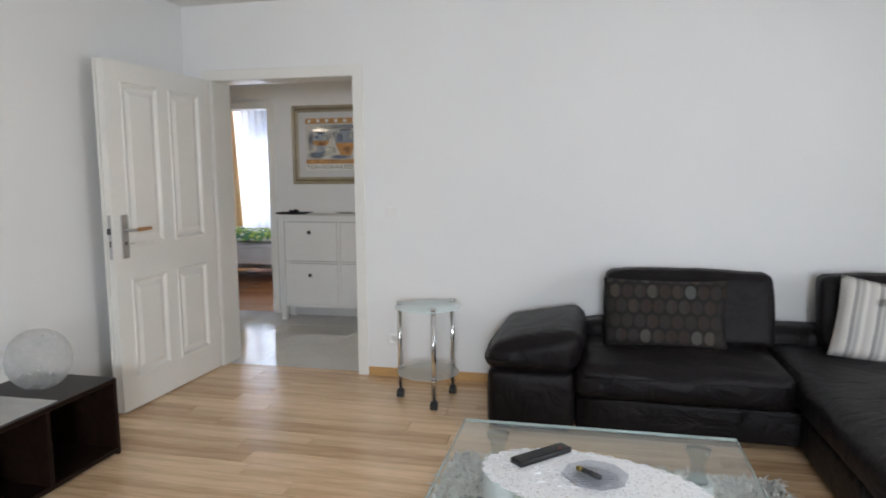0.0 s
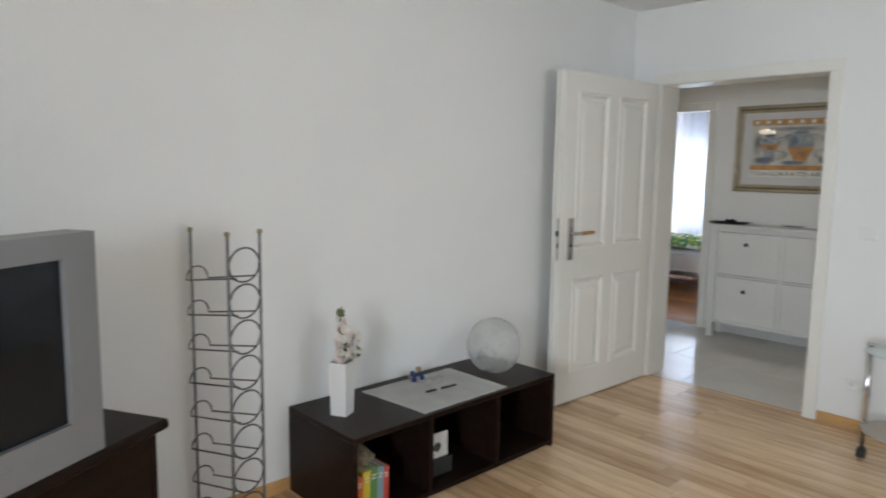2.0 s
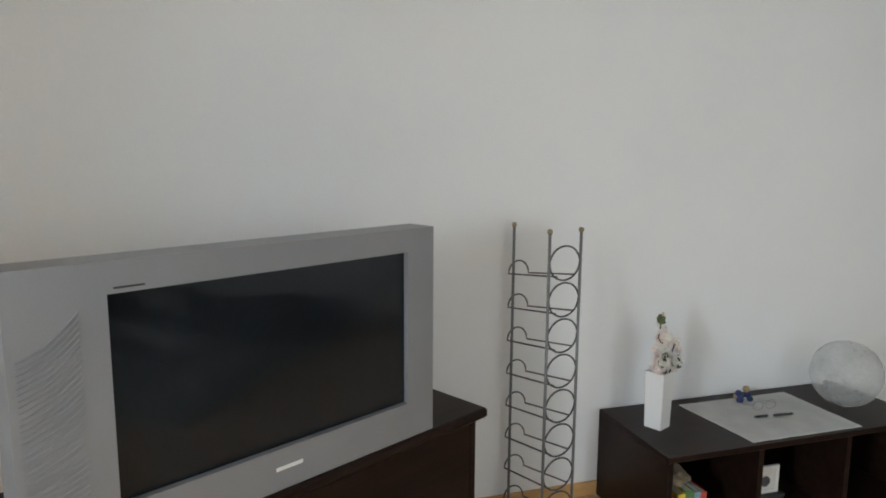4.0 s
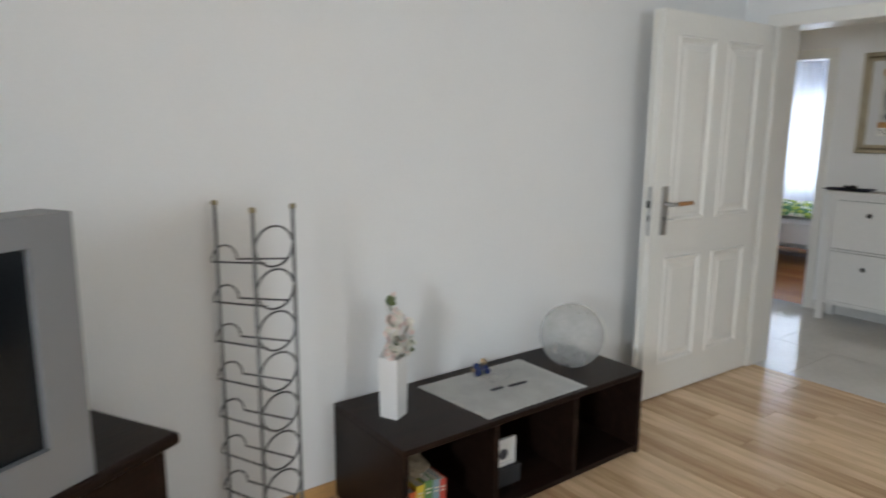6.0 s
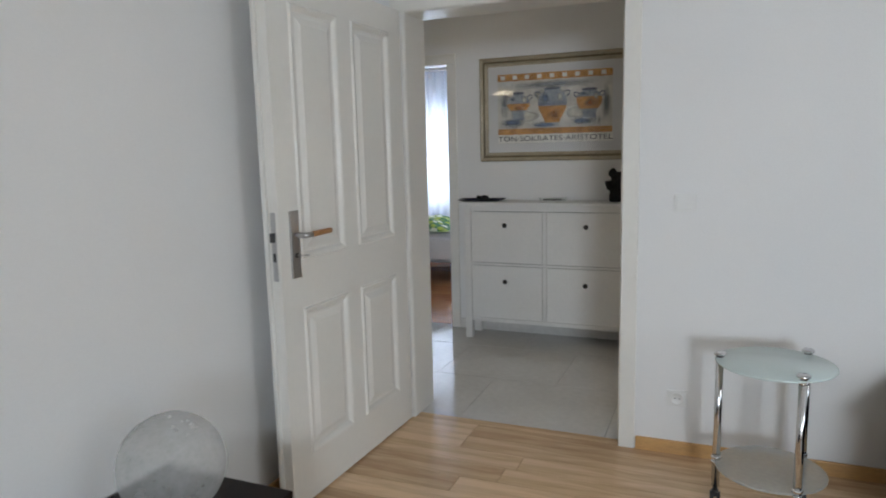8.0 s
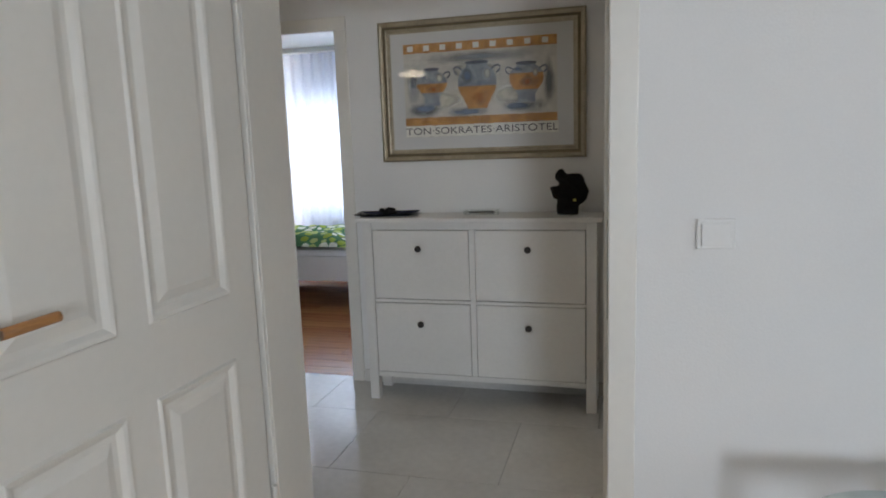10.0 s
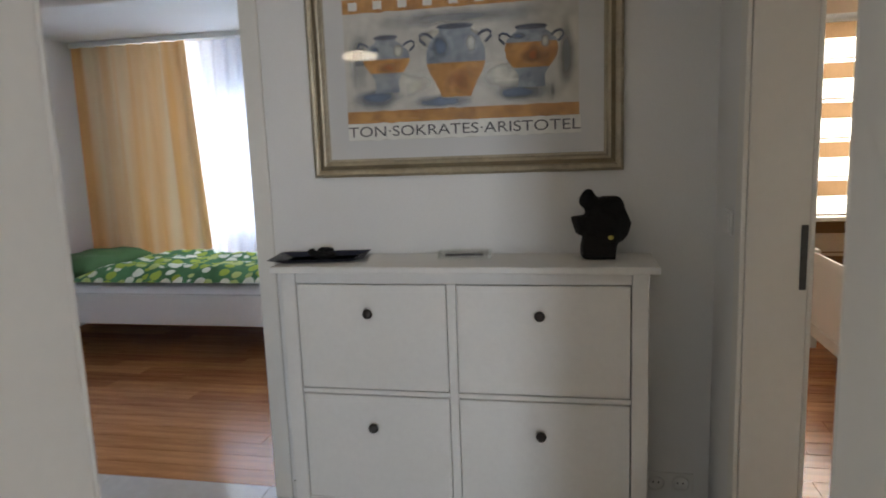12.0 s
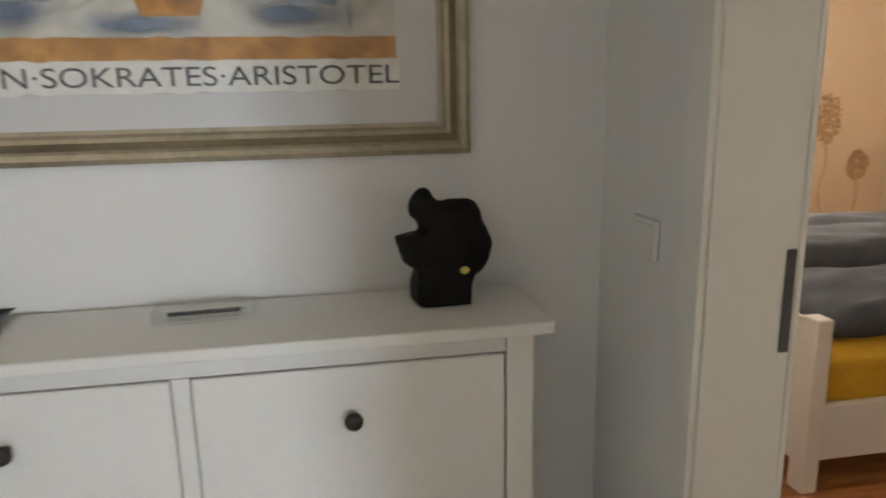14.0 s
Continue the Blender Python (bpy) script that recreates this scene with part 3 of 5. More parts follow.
def television():
    e = thing("television", "widescreen silver tube television, switched off", "television", -1.645, 0.495, 0.6305, 28.6)
    W, H = 0.527, 0.600
    sy0, sy1, sz0, sz1 = -0.352, 0.430, 0.103, 0.536
    bm = bmesh.new()
    for b in ((-0.10, 0.0, -W, sy0, 0.0, H), (-0.10, 0.0, sy1, W, 0.0, H), (-0.10, 0.0, sy0, sy1, 0.0, sz0), (-0.10, 0.0, sy0, sy1, sz1, H)):
        box(bm, *b)
    bmesh.ops.remove_doubles(bm, verts=bm.verts, dist=0.0004)
    part("bezel", bm, TVGREY, e, "silver plastic front surround")
    bm = bmesh.new()
    n = 14
    g = [[bm.verts.new((-0.017 + 0.012 * (1 - (2 * i / n - 1) ** 2) * (1 - (2 * j / n - 1) ** 2), sy0 + 0.001 + (sy1 - sy0 - 0.002) * i / n, sz0 + 0.001 + (sz1 - sz0 - 0.002) * j / n)) for j in range(n + 1)] for i in range(n + 1)]
    for i in range(n):
        for j in range(n):
            bm.faces.new((g[i][j], g[i + 1][j], g[i + 1][j + 1], g[i][j + 1]))
    part("screen", bm, SCREEN, e, "dark bulging tube glass", True)
    bm = bmesh.new()
    prof = [(-0.1005, 0.5, 0.0, 0.585), (-0.2, 0.47, 0.0, 0.565), (-0.30, 0.30, 0.05, 0.50), (-0.36, 0.22, 0.08, 0.40)]
    rings = [[bm.verts.new((x, y, z)) for y, z in ((-w, a), (w, a), (w, b), (-w, b))] for x, w, a, b in prof]
    for A, B in zip(rings, rings[1:]):
        for k in range(4):
            bm.faces.new((A[k], A[(k + 1) % 4], B[(k + 1) % 4], B[k]))
    bm.faces.new(rings[-1])
    bmesh.ops.bevel(bm, geom=[ed for ed in bm.edges], offset=0.012, segments=2, affect='EDGES')
    part("back_shell", bm, TVDARK, e, "dark plastic rear housing")
    for y in (-0.447,):
        bm = bmesh.new()
        for k in range(30):
            # slanted ribs, fanning out towards the top
            z = 0.10 + k * 0.0115
            pipe(bm, [(0.0012, y - 0.066 + 0.012 * i, z + 0.0035 * i + 0.0006 * i * i * (k / 30)) for i in range(10)], 0.0016, 4)
        part("speaker_grille", bm, TVGREY, e)
    part("name_plate", solid((0.0005, 0.003, 0.0, 0.075, 0.05, 0.060), bevel=0.001, seg=1), PLASTIC, e, "small pale maker's plate")
    for y in (0.23, 0.25, 0.32):
        bm = bmesh.new()
        rod(bm, (0.0, y, 0.055), (0.003, y, 0.055), 0.0035, 10)
        part("button", bm, TVGREY, e)
    part("mark", solid((0.0005, 0.0015, -0.34, -0.28, 0.545, 0.549)), TVDARK, e)
    return e


television()


def seam(bm, pts, r=0.0035):
    pipe(bm, pts, r, 6)


def sofa():
    e = thing("corner_sofa", "dark brown leather corner sofa with adjustable backrests", "sofa", 0, 0, 0)
    bm = bmesh.new()
    soft_block(bm, -0.24, 0.20, 3.62, 4.40, 0.03, 0.335, 0.04, 6, 0.012, 0.004)
    part("arm_base", bm, LEATHER, e, "", True)
    bm = bmesh.new()
    vs = soft_block(bm, -0.25, 0.215, 3.58, 4.36, 0.335, 0.50, 0.065, 8, 0.02, 0.008, 3)
    for v in vs:
        k = (v.co.x + 0.25) / 0.465
        if v.co.z > 0.40:
            v.co.z += 0.055 * k - 0.03 * (1 - k)
            v.co.x += 0.02
    part("armrest", bm, LEATHER, e, "", True)
    bm = bmesh.new()
    soft_block(bm, 0.205, 2.5, 3.66, 4.42, 0.03, 0.215, 0.03, 6, 0.005, 0.003, 1)
    part("base", bm, LEATHER, e, "", True)
    bm = bmesh.new()
    soft_block(bm, 0.21, 1.22, 3.60, 4.30, 0.21, 0.385, 0.055, 10, 0.02, 0.012, 2)
    part("seat_cushion", bm, LEATHER, e, "", True)
    bm = bmesh.new()
    soft_block(bm, 1.225, 2.5, 2.1, 4.30, 0.21, 0.385, 0.055, 10, 0.02, 0.012, 5)
    part("chaise_cushion", bm, LEATHER, e, "", True)
    bm = bmesh.new()
    soft_block(bm, 1.24, 2.48, 2.13, 3.66, 0.03, 0.215, 0.03, 6, 0.005, 0.003, 6)
    part("chaise_base", bm, LEATHER, e, "", True)
    bm = bmesh.new()
    soft_block(bm, 0.21, 2.5, 4.24, 4.45, 0.21, 0.465, 0.05, 8, 0.01, 0.005, 7)
    part("back_ledge", bm, LEATHER, e, "", True)
    for x0, x1, y in ((0.26, 1.18, 3.597), (1.27, 2.46, 2.097)):
        bm = bmesh.new()
        seam(bm, [(x0 + (x1 - x0) * k / 24, y - 0.012 + 0.004 * noise.noise(Vector((k * 0.7, y, 0))), 0.335 + 0.006 * noise.noise(Vector((k * 0.5, y, 3)))) for k in range(25)])
        part("seam", bm, LEATHER, e, "stitched leather seam", True)
    bm = bmesh.new()
    seam(bm, [(1.2225, 3.62 + 0.6 * k / 16, 0.392 + 0.003 * noise.noise(Vector((k, 0, 0)))) for k in range(17)])
    part("seam", bm, LEATHER, e, "stitched leather seam", True)
    for x0, x1, s in ((0.36, 1.235, 8), (1.475, 2.36, 9)):
        bm = bmesh.new()
        vs = soft_block(bm, x0, x1, 4.13, 4.27, 0.385, 0.755, 0.038, 10, 0.016, 0.006, s)
        for v in vs:
            v.co.y += (v.co.z - 0.385) * 0.3 - 0.04
        part("backrest", bm, LEATHER, e, "", True)
    e.matrix_world = Matrix.Translation((-0.025, 0.05, 0)) @ Matrix.Diagonal((1, 1, 1.035, 1))
    return e


sofa()
RUG = shade("shaggy_rug", (0.62, 0.62, 0.59), 0.95, var=0.2, scale=14, grain=120, bump=0.1, spec=0.1)


CUP_GLASS = clear("cup_glass", (0.80, 0.86, 0.86), 0.05)
COLUMN = shade("grey_frosted_column", (0.50, 0.53, 0.53), 0.3, var=0.05, bump=0.0)
EDGE = shade("polished_green_edge", (0.30, 0.38, 0.365), 0.2, var=0.08, bump=0.0)


def coffee_table():
    e = thing("coffee_table", "clear glass coffee table on frosted glass columns", "coffee table", 0.27, 2.36, 0)
    part("tabletop", solid((-0.46, 0.46, -0.335, 0.335, 0.448, 0.460), bevel=0.002), TABLE_GLASS, e, "clear glass top with a green edge").visible_shadow = False
    for q in ((-0.4605, 0.4605, 0.3355, 0.3375, 0.449, 0.459), (-0.4605, 0.4605, -0.3375, -0.3355, 0.449, 0.459), (-0.4625, -0.4605, -0.3355, 0.3355, 0.449, 0.459), (0.4605, 0.4625, -0.3355, 0.3355, 0.449, 0.459)):
        part("polished_edge", solid(q, bevel=0.0008, seg=1), EDGE, e, "pale green polished glass edge")
    for x, y in ((-0.33, 0.25), (0.33, 0.25), (-0.33, -0.25), (0.33, -0.25)):
        bm = bmesh.new()
        lathe(bm, [(0.05, 0.027), (0.052, 0.03), (0.052, 0.331), (0.048, 0.335), (0.0, 0.335)], 28, (x, y, 0))
        leg = part("leg", bm, COLUMN, e, "frosted glass column", True)
        bm = bmesh.new()
        lathe(bm, [(0.0, 0.336), (0.034, 0.336), (0.034, 0.342), (0.024, 0.36), (0.021, 0.385), (0.026, 0.415), (0.040, 0.4475)], 24, (x, y, 0))
        part("glass_cup", bm, CUP_GLASS, leg, "flared clear glass cup", True)
    return e


coffee_table()

def loose_mesh(name, verts, faces, material, parent=None, smooth=False):
    me = bpy.data.meshes.new(name)
    me.from_pydata(verts, [], faces)
    me.materials.append(material)
    for p in me.polygons:
        p.use_smooth = smooth
    ob = new(name, me)
    if parent:
        ob.parent = parent
    return ob


def shag_rug():
    e = thing("shaggy_rug", "shaggy light grey rug under the coffee table", "rug", 0.34, 2.51, 0)
    part("backing", solid((-0.70, 0.70, -0.82, 0.82, 0.001, 0.012), bevel=0.003), RUG, e)
    rnd, vs, fs = random.Random(4), [], []
    for i in range(15000):
        x, y, a, l = rnd.uniform(-0.71, 0.71), rnd.uniform(-0.83, 0.83), rnd.uniform(0, 6.283), rnd.uniform(0.03, 0.055)
        lean, w = rnd.uniform(0.3, 1.1), rnd.uniform(0.004, 0.008)
        dx, dy = math.cos(a), math.sin(a)
        k = len(vs)
        mid, tip = (x + dx * l * lean * 0.45, y + dy * l * lean * 0.45, 0.01 + l * 0.62), (x + dx * l * lean, y + dy * l * lean, 0.012 + l * (1 - 0.45 * lean))
        vs += [(x - dy * w, y + dx * w, 0.01), (x + dy * w, y - dx * w, 0.01), (mid[0] + dy * w, mid[1] - dx * w, mid[2]), (mid[0] - dy * w, mid[1] + dx * w, mid[2]), (tip[0] + dy * w * 0.5, tip[1] - dx * w * 0.5, tip[2]), (tip[0] - dy * w * 0.5, tip[1] + dx * w * 0.5, tip[2])]
        fs += [(k, k + 1, k + 2, k + 3), (k + 3, k + 2, k + 4, k + 5)]
    tagged(loose_mesh("pile", vs, fs, RUG, e), kind="stuff")
    return e


shag_rug()

# cushions
def pattern_cushion_cloth():
    """Dark cloth with rows of discs, each woven in two halves."""
    m = shade("patterned_cushion_cloth", (0.020, 0.017, 0.016), 0.8, var=0.15, grain=300, bump=0.03, spec=0.2)
    nt = m.node_tree
    bs = nt.nodes["Principled BSDF"]

    def node(kind, *links):
        n = nt.nodes.new(kind)
        for k, src in enumerate(links):
            if src is not None:
                nt.links.new(src, n.inputs[k])
        return n

    def maths(op, a, b=None, c=None):
        n = nt.nodes.new("ShaderNodeMath")
        n.operation = op
        for k, v in enumerate((a, b, c)):
            if isinstance(v, (int, float)):
                n.inputs[k].default_value = v
            elif v is not None:
                nt.links.new(v, n.inputs[k])
        return n.outputs[0]

    tc = node("ShaderNodeTexCoord")
    sp = node("ShaderNodeSeparateXYZ", tc.outputs["Object"])
    row = maths('MULTIPLY', sp.outputs[1], 12.5)
    rowi = maths('FLOOR', row)
    col = maths('MULTIPLY_ADD', rowi, 0.5, maths('MULTIPLY', sp.outputs[0], 15.5))
    coli = maths('FLOOR', col)
    fx, fy = maths('SUBTRACT', maths('FRACT', col), 0.5), maths('SUBTRACT', maths('FRACT', row), 0.5)
    disc = maths('LESS_THAN', maths('ADD', maths('MULTIPLY', fx, fx), maths('MULTIPLY', fy, fy)), 0.20)
    cell = node("ShaderNodeCombineXYZ", coli, rowi)
    chance = node("ShaderNodeTexWhiteNoise", cell.outputs[0])
    half = maths('GREATER_THAN', fx, maths('MULTIPLY_ADD', chance.outputs["Value"], 0.8, -0.4))
    tone = maths('MULTIPLY_ADD', half, -0.22, chance.outputs["Value"])
    rp = node("ShaderNodeValToRGB", tone)
    els = rp.color_ramp.elements
    els[0].color, els[0].position = (0.030, 0.026, 0.024, 1), 0.0
    els[1].color, els[1].position = (0.080, 0.082, 0.080, 1), 0.95
    els.new(0.3).color = (0.040, 0.027, 0.020, 1)
    els.new(0.55).color = (0.034, 0.033, 0.032, 1)
    els.new(0.75).color = (0.060, 0.042, 0.029, 1)
    mx = nt.nodes.new("ShaderNodeMix")
    mx.data_type = 'RGBA'
    old = bs.inputs["Base Color"].links[0].from_socket
    nt.links.new(disc, mx.inputs[0])
    nt.links.new(old, mx.inputs[6])
    nt.links.new(rp.outputs[0], mx.inputs[7])
    nt.links.new(mx.outputs[2], bs.inputs["Base Color"])
    return m


def striped_cloth(name, colours, period, axis=0):
    m = shade(name, (0.5, 0.5, 0.5), 0.85, var=0.1, grain=260, bump=0.03, spec=0.2)
    nt = m.node_tree
    bs = nt.nodes["Principled BSDF"]
    tc, sp, ml, fr, rp = (nt.nodes.new(k) for k in ("ShaderNodeTexCoord", "ShaderNodeSeparateXYZ", "ShaderNodeMath", "ShaderNodeMath", "ShaderNodeValToRGB"))
    nt.links.new(tc.outputs["Object"], sp.inputs[0])
    ml.operation, fr.operation = 'MULTIPLY', 'FRACT'
    ml.inputs[1].default_value = 1 / period
    nt.links.new(sp.outputs[axis], ml.inputs[0])
    nt.links.new(ml.outputs[0], fr.inputs[0])
    nt.links.new(fr.outputs[0], rp.inputs[0])
    els = rp.color_ramp.elements
    n = len(colours)
    for i, c in enumerate(colours):
        el = els[i] if i < 2 else els.new(0.5)
        el.position = i / n
        el.color = (*c, 1)
    nt.links.new(rp.outputs[0], bs.inputs["Base Color"])
    return m


def cushion(name, label, w, h, d, m, material, seed):
    bm = bmesh.new()
    pillow(bm, w, h, d, 22, 16, 0.45, 0.012, seed)
    ob = link(name, bm, material, None, True)
    ob.matrix_world = m
    return tagged(ob, label, "cushion")


cushion("cushion", "dark brown cushion with grey and brown dots", 0.61, 0.36, 0.11, pose(0.637, 4.095, 0.575, 76, 0, -1), pattern_cushion_cloth(), 2)
STRIPES = striped_cloth("striped_cushion_cloth", ((0.52, 0.50, 0.47), (0.36, 0.35, 0.34), (0.68, 0.66, 0.62), (0.47, 0.45, 0.43), (0.30, 0.29, 0.28), (0.64, 0.62, 0.58)), 0.105)


def button_cushion():
    e = thing("button_cushion", "grey and white striped cushion with a buttoned flap", "cushion", 1.70, 4.0, 0.565)
    e.matrix_world = pose(1.745, 4.03, 0.568, 70, 0, -6) @ Matrix.Rotation(math.radians(-10), 4, "Z")
    bm = bmesh.new()
    pillow(bm, 0.56, 0.40, 0.13, 22, 16, 0.45, 0.012, 6)
    part("cover", bm, STRIPES, e, "", True)
    bm = bmesh.new()
    n = 16
    g = [[bm.verts.new((-0.26 + 0.52 * i / n, 0.075 + 0.105 * j / 4, 0.069 - 0.05 * abs(2 * i / n - 1) ** 3 - 0.035 * (j / 4) ** 2 + 0.004 * math.sin(i * 1.7))) for j in range(5)] for i in range(n + 1)]
    for i in range(n):
        for j in range(4):
            bm.faces.new((g[i][j], g[i + 1][j], g[i + 1][j + 1], g[i][j + 1]))
    bmesh.ops.solidify(bm, geom=list(bm.faces), thickness=0.004)
    part("flap", bm, STRIPES, e, "", True)
    for x in (-0.18, -0.05, 0.08, 0.2):
        bm = bmesh.new()
        lathe(bm, [(0.0, 0.0), (0.011, 0.0), (0.012, 0.003), (0.007, 0.006), (0, 0.006)], 14, (x, 0.088, 0.068 - 0.05 * abs(x / 0.26) ** 3))
        part("button", bm, HONEY, e, "brown wooden button", True)
    return e


button_cushion()

# things on the coffee table
LACE = veil("white_lace", (0.92, 0.93, 0.96), 0.12, 0.1)
ln = LACE.node_tree
tcl, vol, ltl, mul = (ln.nodes.new(k) for k in ("ShaderNodeTexCoord", "ShaderNodeTexVoronoi", "ShaderNodeMath", "ShaderNodeMath"))
vol.inputs["Scale"].default_value = 95
ln.links.new(tcl.outputs["Object"], vol.inputs["Vector"])
ltl.operation, ltl.inputs[1].default_value, mul.operation, mul.inputs[1].default_value = 'LESS_THAN', 0.21, 'MULTIPLY', 0.6
ln.links.new(vol.outputs["Distance"], ltl.inputs[0])
ln.links.new(ltl.outputs[0], mul.inputs[0])
ln.links.new(mul.outputs[0], [n for n in ln.nodes if n.type == 'MIX_SHADER'][1].inputs[0])


def doily():
    e = thing("lace_doily", "oval white lace doily on the glass table", "doily", 0.26, 2.273, 0.4605, -16)
    bm = bmesh.new()
    n, rings = 72, []
    for k in range(9):
        f = k / 8
        ring = []
        for i in range(n):
            a = 2 * math.pi * i / n
            s = f * (1 + (0.035 * abs(math.sin(a * 12)) if k == 8 else 0))
            ring.append(bm.verts.new((0.33 * s * math.cos(a), 0.19 * s * math.sin(a), 0.0015 + 0.0008 * noise.noise(Vector((a * 3, f * 6, 0))))) if k else None)
        rings.append(ring)
    mid = bm.verts.new((0, 0, 0.0015))
    for i in range(n):
        bm.faces.new((mid, rings[1][i], rings[1][(i + 1) % n]))
        for k in range(1, 8):
            bm.faces.new((rings[k][i], rings[k + 1][i], rings[k + 1][(i + 1) % n], rings[k][(i + 1) % n]))
    part("lace", bm, LACE, e)
    bm = bmesh.new()
    for i in range(36):
        a = 2 * math.pi * i / 36
        c = Vector((0.325 * math.cos(a), 0.186 * math.sin(a), 0.002))
        pipe(bm, [c + Vector((0.015 * math.cos(b), 0.012 * math.sin(b), 0)) for b in [2 * math.pi * q / 8 for q in range(8)]], 0.0016, 4, True)
    part("scalloped_edge", bm, LACE, e)["kind"] = "stuff"
    bm = bmesh.new()
    rnd = random.Random(2)
    for i in range(26):
        a, r = rnd.uniform(0, 6.28), rnd.uniform(0.2, 0.85)
        c = Vector((0.31 * r * math.cos(a), 0.175 * r * math.sin(a), 0.0028))
        pipe(bm, [c + Vector(((0.016 + 0.007 * math.cos(5 * b)) * math.cos(b), (0.013 + 0.006 * math.cos(5 * b)) * math.sin(b), 0)) for b in [2 * math.pi * q / 15 for q in range(15)]], 0.0015, 4, True)
    part("flower_motif", bm, LACE, e)["kind"] = "stuff"
    return e


doily()


REMOTE = shade("black_plastic", (0.012, 0.012, 0.013), 0.35, var=0.1, spec=0.35)


def remote_control():
    e = thing("remote_control", "black remote control on the doily", "remote control", 0.105, 2.403, 0.4645, 45)
    part("body", solid((-0.105, 0.105, -0.027, 0.027, 0.0, 0.020), bevel=0.007, seg=3), REMOTE, e)
    key = shade("remote_keys", (0.035, 0.035, 0.038), 0.5)
    for i in range(9):
        for j in (-0.014, 0.0, 0.014):
            x = -0.085 + i * 0.018
            part("key", solid((x, x + 0.010, j - 0.004, j + 0.004, 0.0202, 0.0222), bevel=0.001, seg=1), key if (i, j) != (8, -0.014) else shade("red_key", (0.35, 0.03, 0.02), 0.5), e)
    return e


remote_control()


def glass_dish():
    e = thing("glass_dish", "flat octagonal clear glass dish on the doily", "dish", 0.268, 2.293, 0.4645, 10)
    bm = bmesh.new()
    lathe(bm, [(0.0, 0.0), (0.075, 0.0), (0.097, 0.010), (0.098, 0.013), (0.074, 0.004), (0.0, 0.004)], 8)
    part("bowl", bm, clear("smoky_glass", (0.86, 0.87, 0.90)), e)
    bm = bmesh.new()
    for i in range(-4, 5):
        h = math.sqrt(max(0.0, 0.068 ** 2 - (i * 0.015) ** 2))
        pipe(bm, [(i * 0.015, -h, 0.0048), (i * 0.015, h, 0.0048)], 0.0007, 4)
        pipe(bm, [(-h, i * 0.015, 0.0048), (h, i * 0.015, 0.0048)], 0.0007, 4)
    part("etched_lines", bm, shade("etched_line", (0.16, 0.17, 0.2), 0.5), e)
    return e


glass_dish()
pen = thing("lighter", "black and gold lighter lying in the glass dish", "lighter", 0.26, 2.293, 0.4697, -38)
bm = bmesh.new()
rod(bm, (-0.035, 0, 0.008), (0.03, 0, 0.008), 0.0075, 12)
part("barrel", bm, TVDARK, pen, "", True)
bm = bmesh.new()
rod(bm, (-0.055, 0, 0.008), (-0.0355, 0, 0.008), 0.0076, 12)
part("cap", bm, BRASS, pen, "gold cap", True)

ORANGE = shade("print_orange", (0.60, 0.25, 0.055), 0.7, var=0.26, scale=16, grain=60, warm=(0.74, 0.40, 0.13))
PBLUE = shade("print_blue", (0.20, 0.255, 0.35), 0.7, var=0.24, scale=9, grain=45, warm=(0.44, 0.48, 0.52))
PPALE = shade("print_pale", (0.60, 0.585, 0.55), 0.7, var=0.12, scale=5, grain=24, warm=(0.76, 0.73, 0.66))
PWHITE = shade("print_white", (0.80, 0.79, 0.75), 0.8, var=0.06, scale=14)
MOUNT = shade("white_mount", (0.66, 0.66, 0.66), 0.8, var=0.01)
INK = shade("print_ink", (0.085, 0.085, 0.095), 0.8, var=0.35, scale=30)
PSHADE = shade("print_slate", (0.10, 0.11, 0.15), 0.7, var=0.25, scale=9, grain=40)


# things on and in the low shelf
LINEN = shade("cream_linen", (0.90, 0.89, 0.86), 0.9, var=0.06, scale=12, grain=260, bump=0.04, spec=0.15)


def table_runner():
    bm = bmesh.new()
    nx, ny, g = 14, 18, []
    for i in range(nx + 1):
        row = []
        for j in range(ny + 1):
            u, v = i / nx, j / ny
            x = -2.385 + 0.392 * u
            y = 2.19 + 0.035 * u + (0.552 - 0.03 * u) * v
            z = 0.3795 + max(0, 0.0018 * (1 + noise.noise(Vector((x * 16, y * 16, 0)))))
            row.append(bm.verts.new((x, y, z)))
        g.append(row)
    for i in range(nx):
        for j in range(ny):
            bm.faces.new((g[i][j], g[i + 1][j], g[i + 1][j + 1], g[i][j + 1]))
    rim = [g[k][0].co.copy() for k in range(nx + 1)] + [g[nx][k].co.copy() for k in range(1, ny + 1)] + [g[k][ny].co.copy() for k in range(nx - 1, -1, -1)] + [g[0][k].co.copy() for k in range(ny - 1, 0, -1)]
    bmesh.ops.solidify(bm, geom=list(bm.faces), thickness=0.001)
    e = thing("table_runner", "cream linen runner lying on the low shelf", "runner", 0, 0, 0)
    part("cloth", bm, LINEN, e, "", True)
    bm = bmesh.new()
    pipe(bm, [p + Vector((0, 0, -0.0004)) for p in rim], 0.0011, 6, True)
    part("hem", bm, LINEN, e, "stitched linen hem", True)
    return e


table_runner()


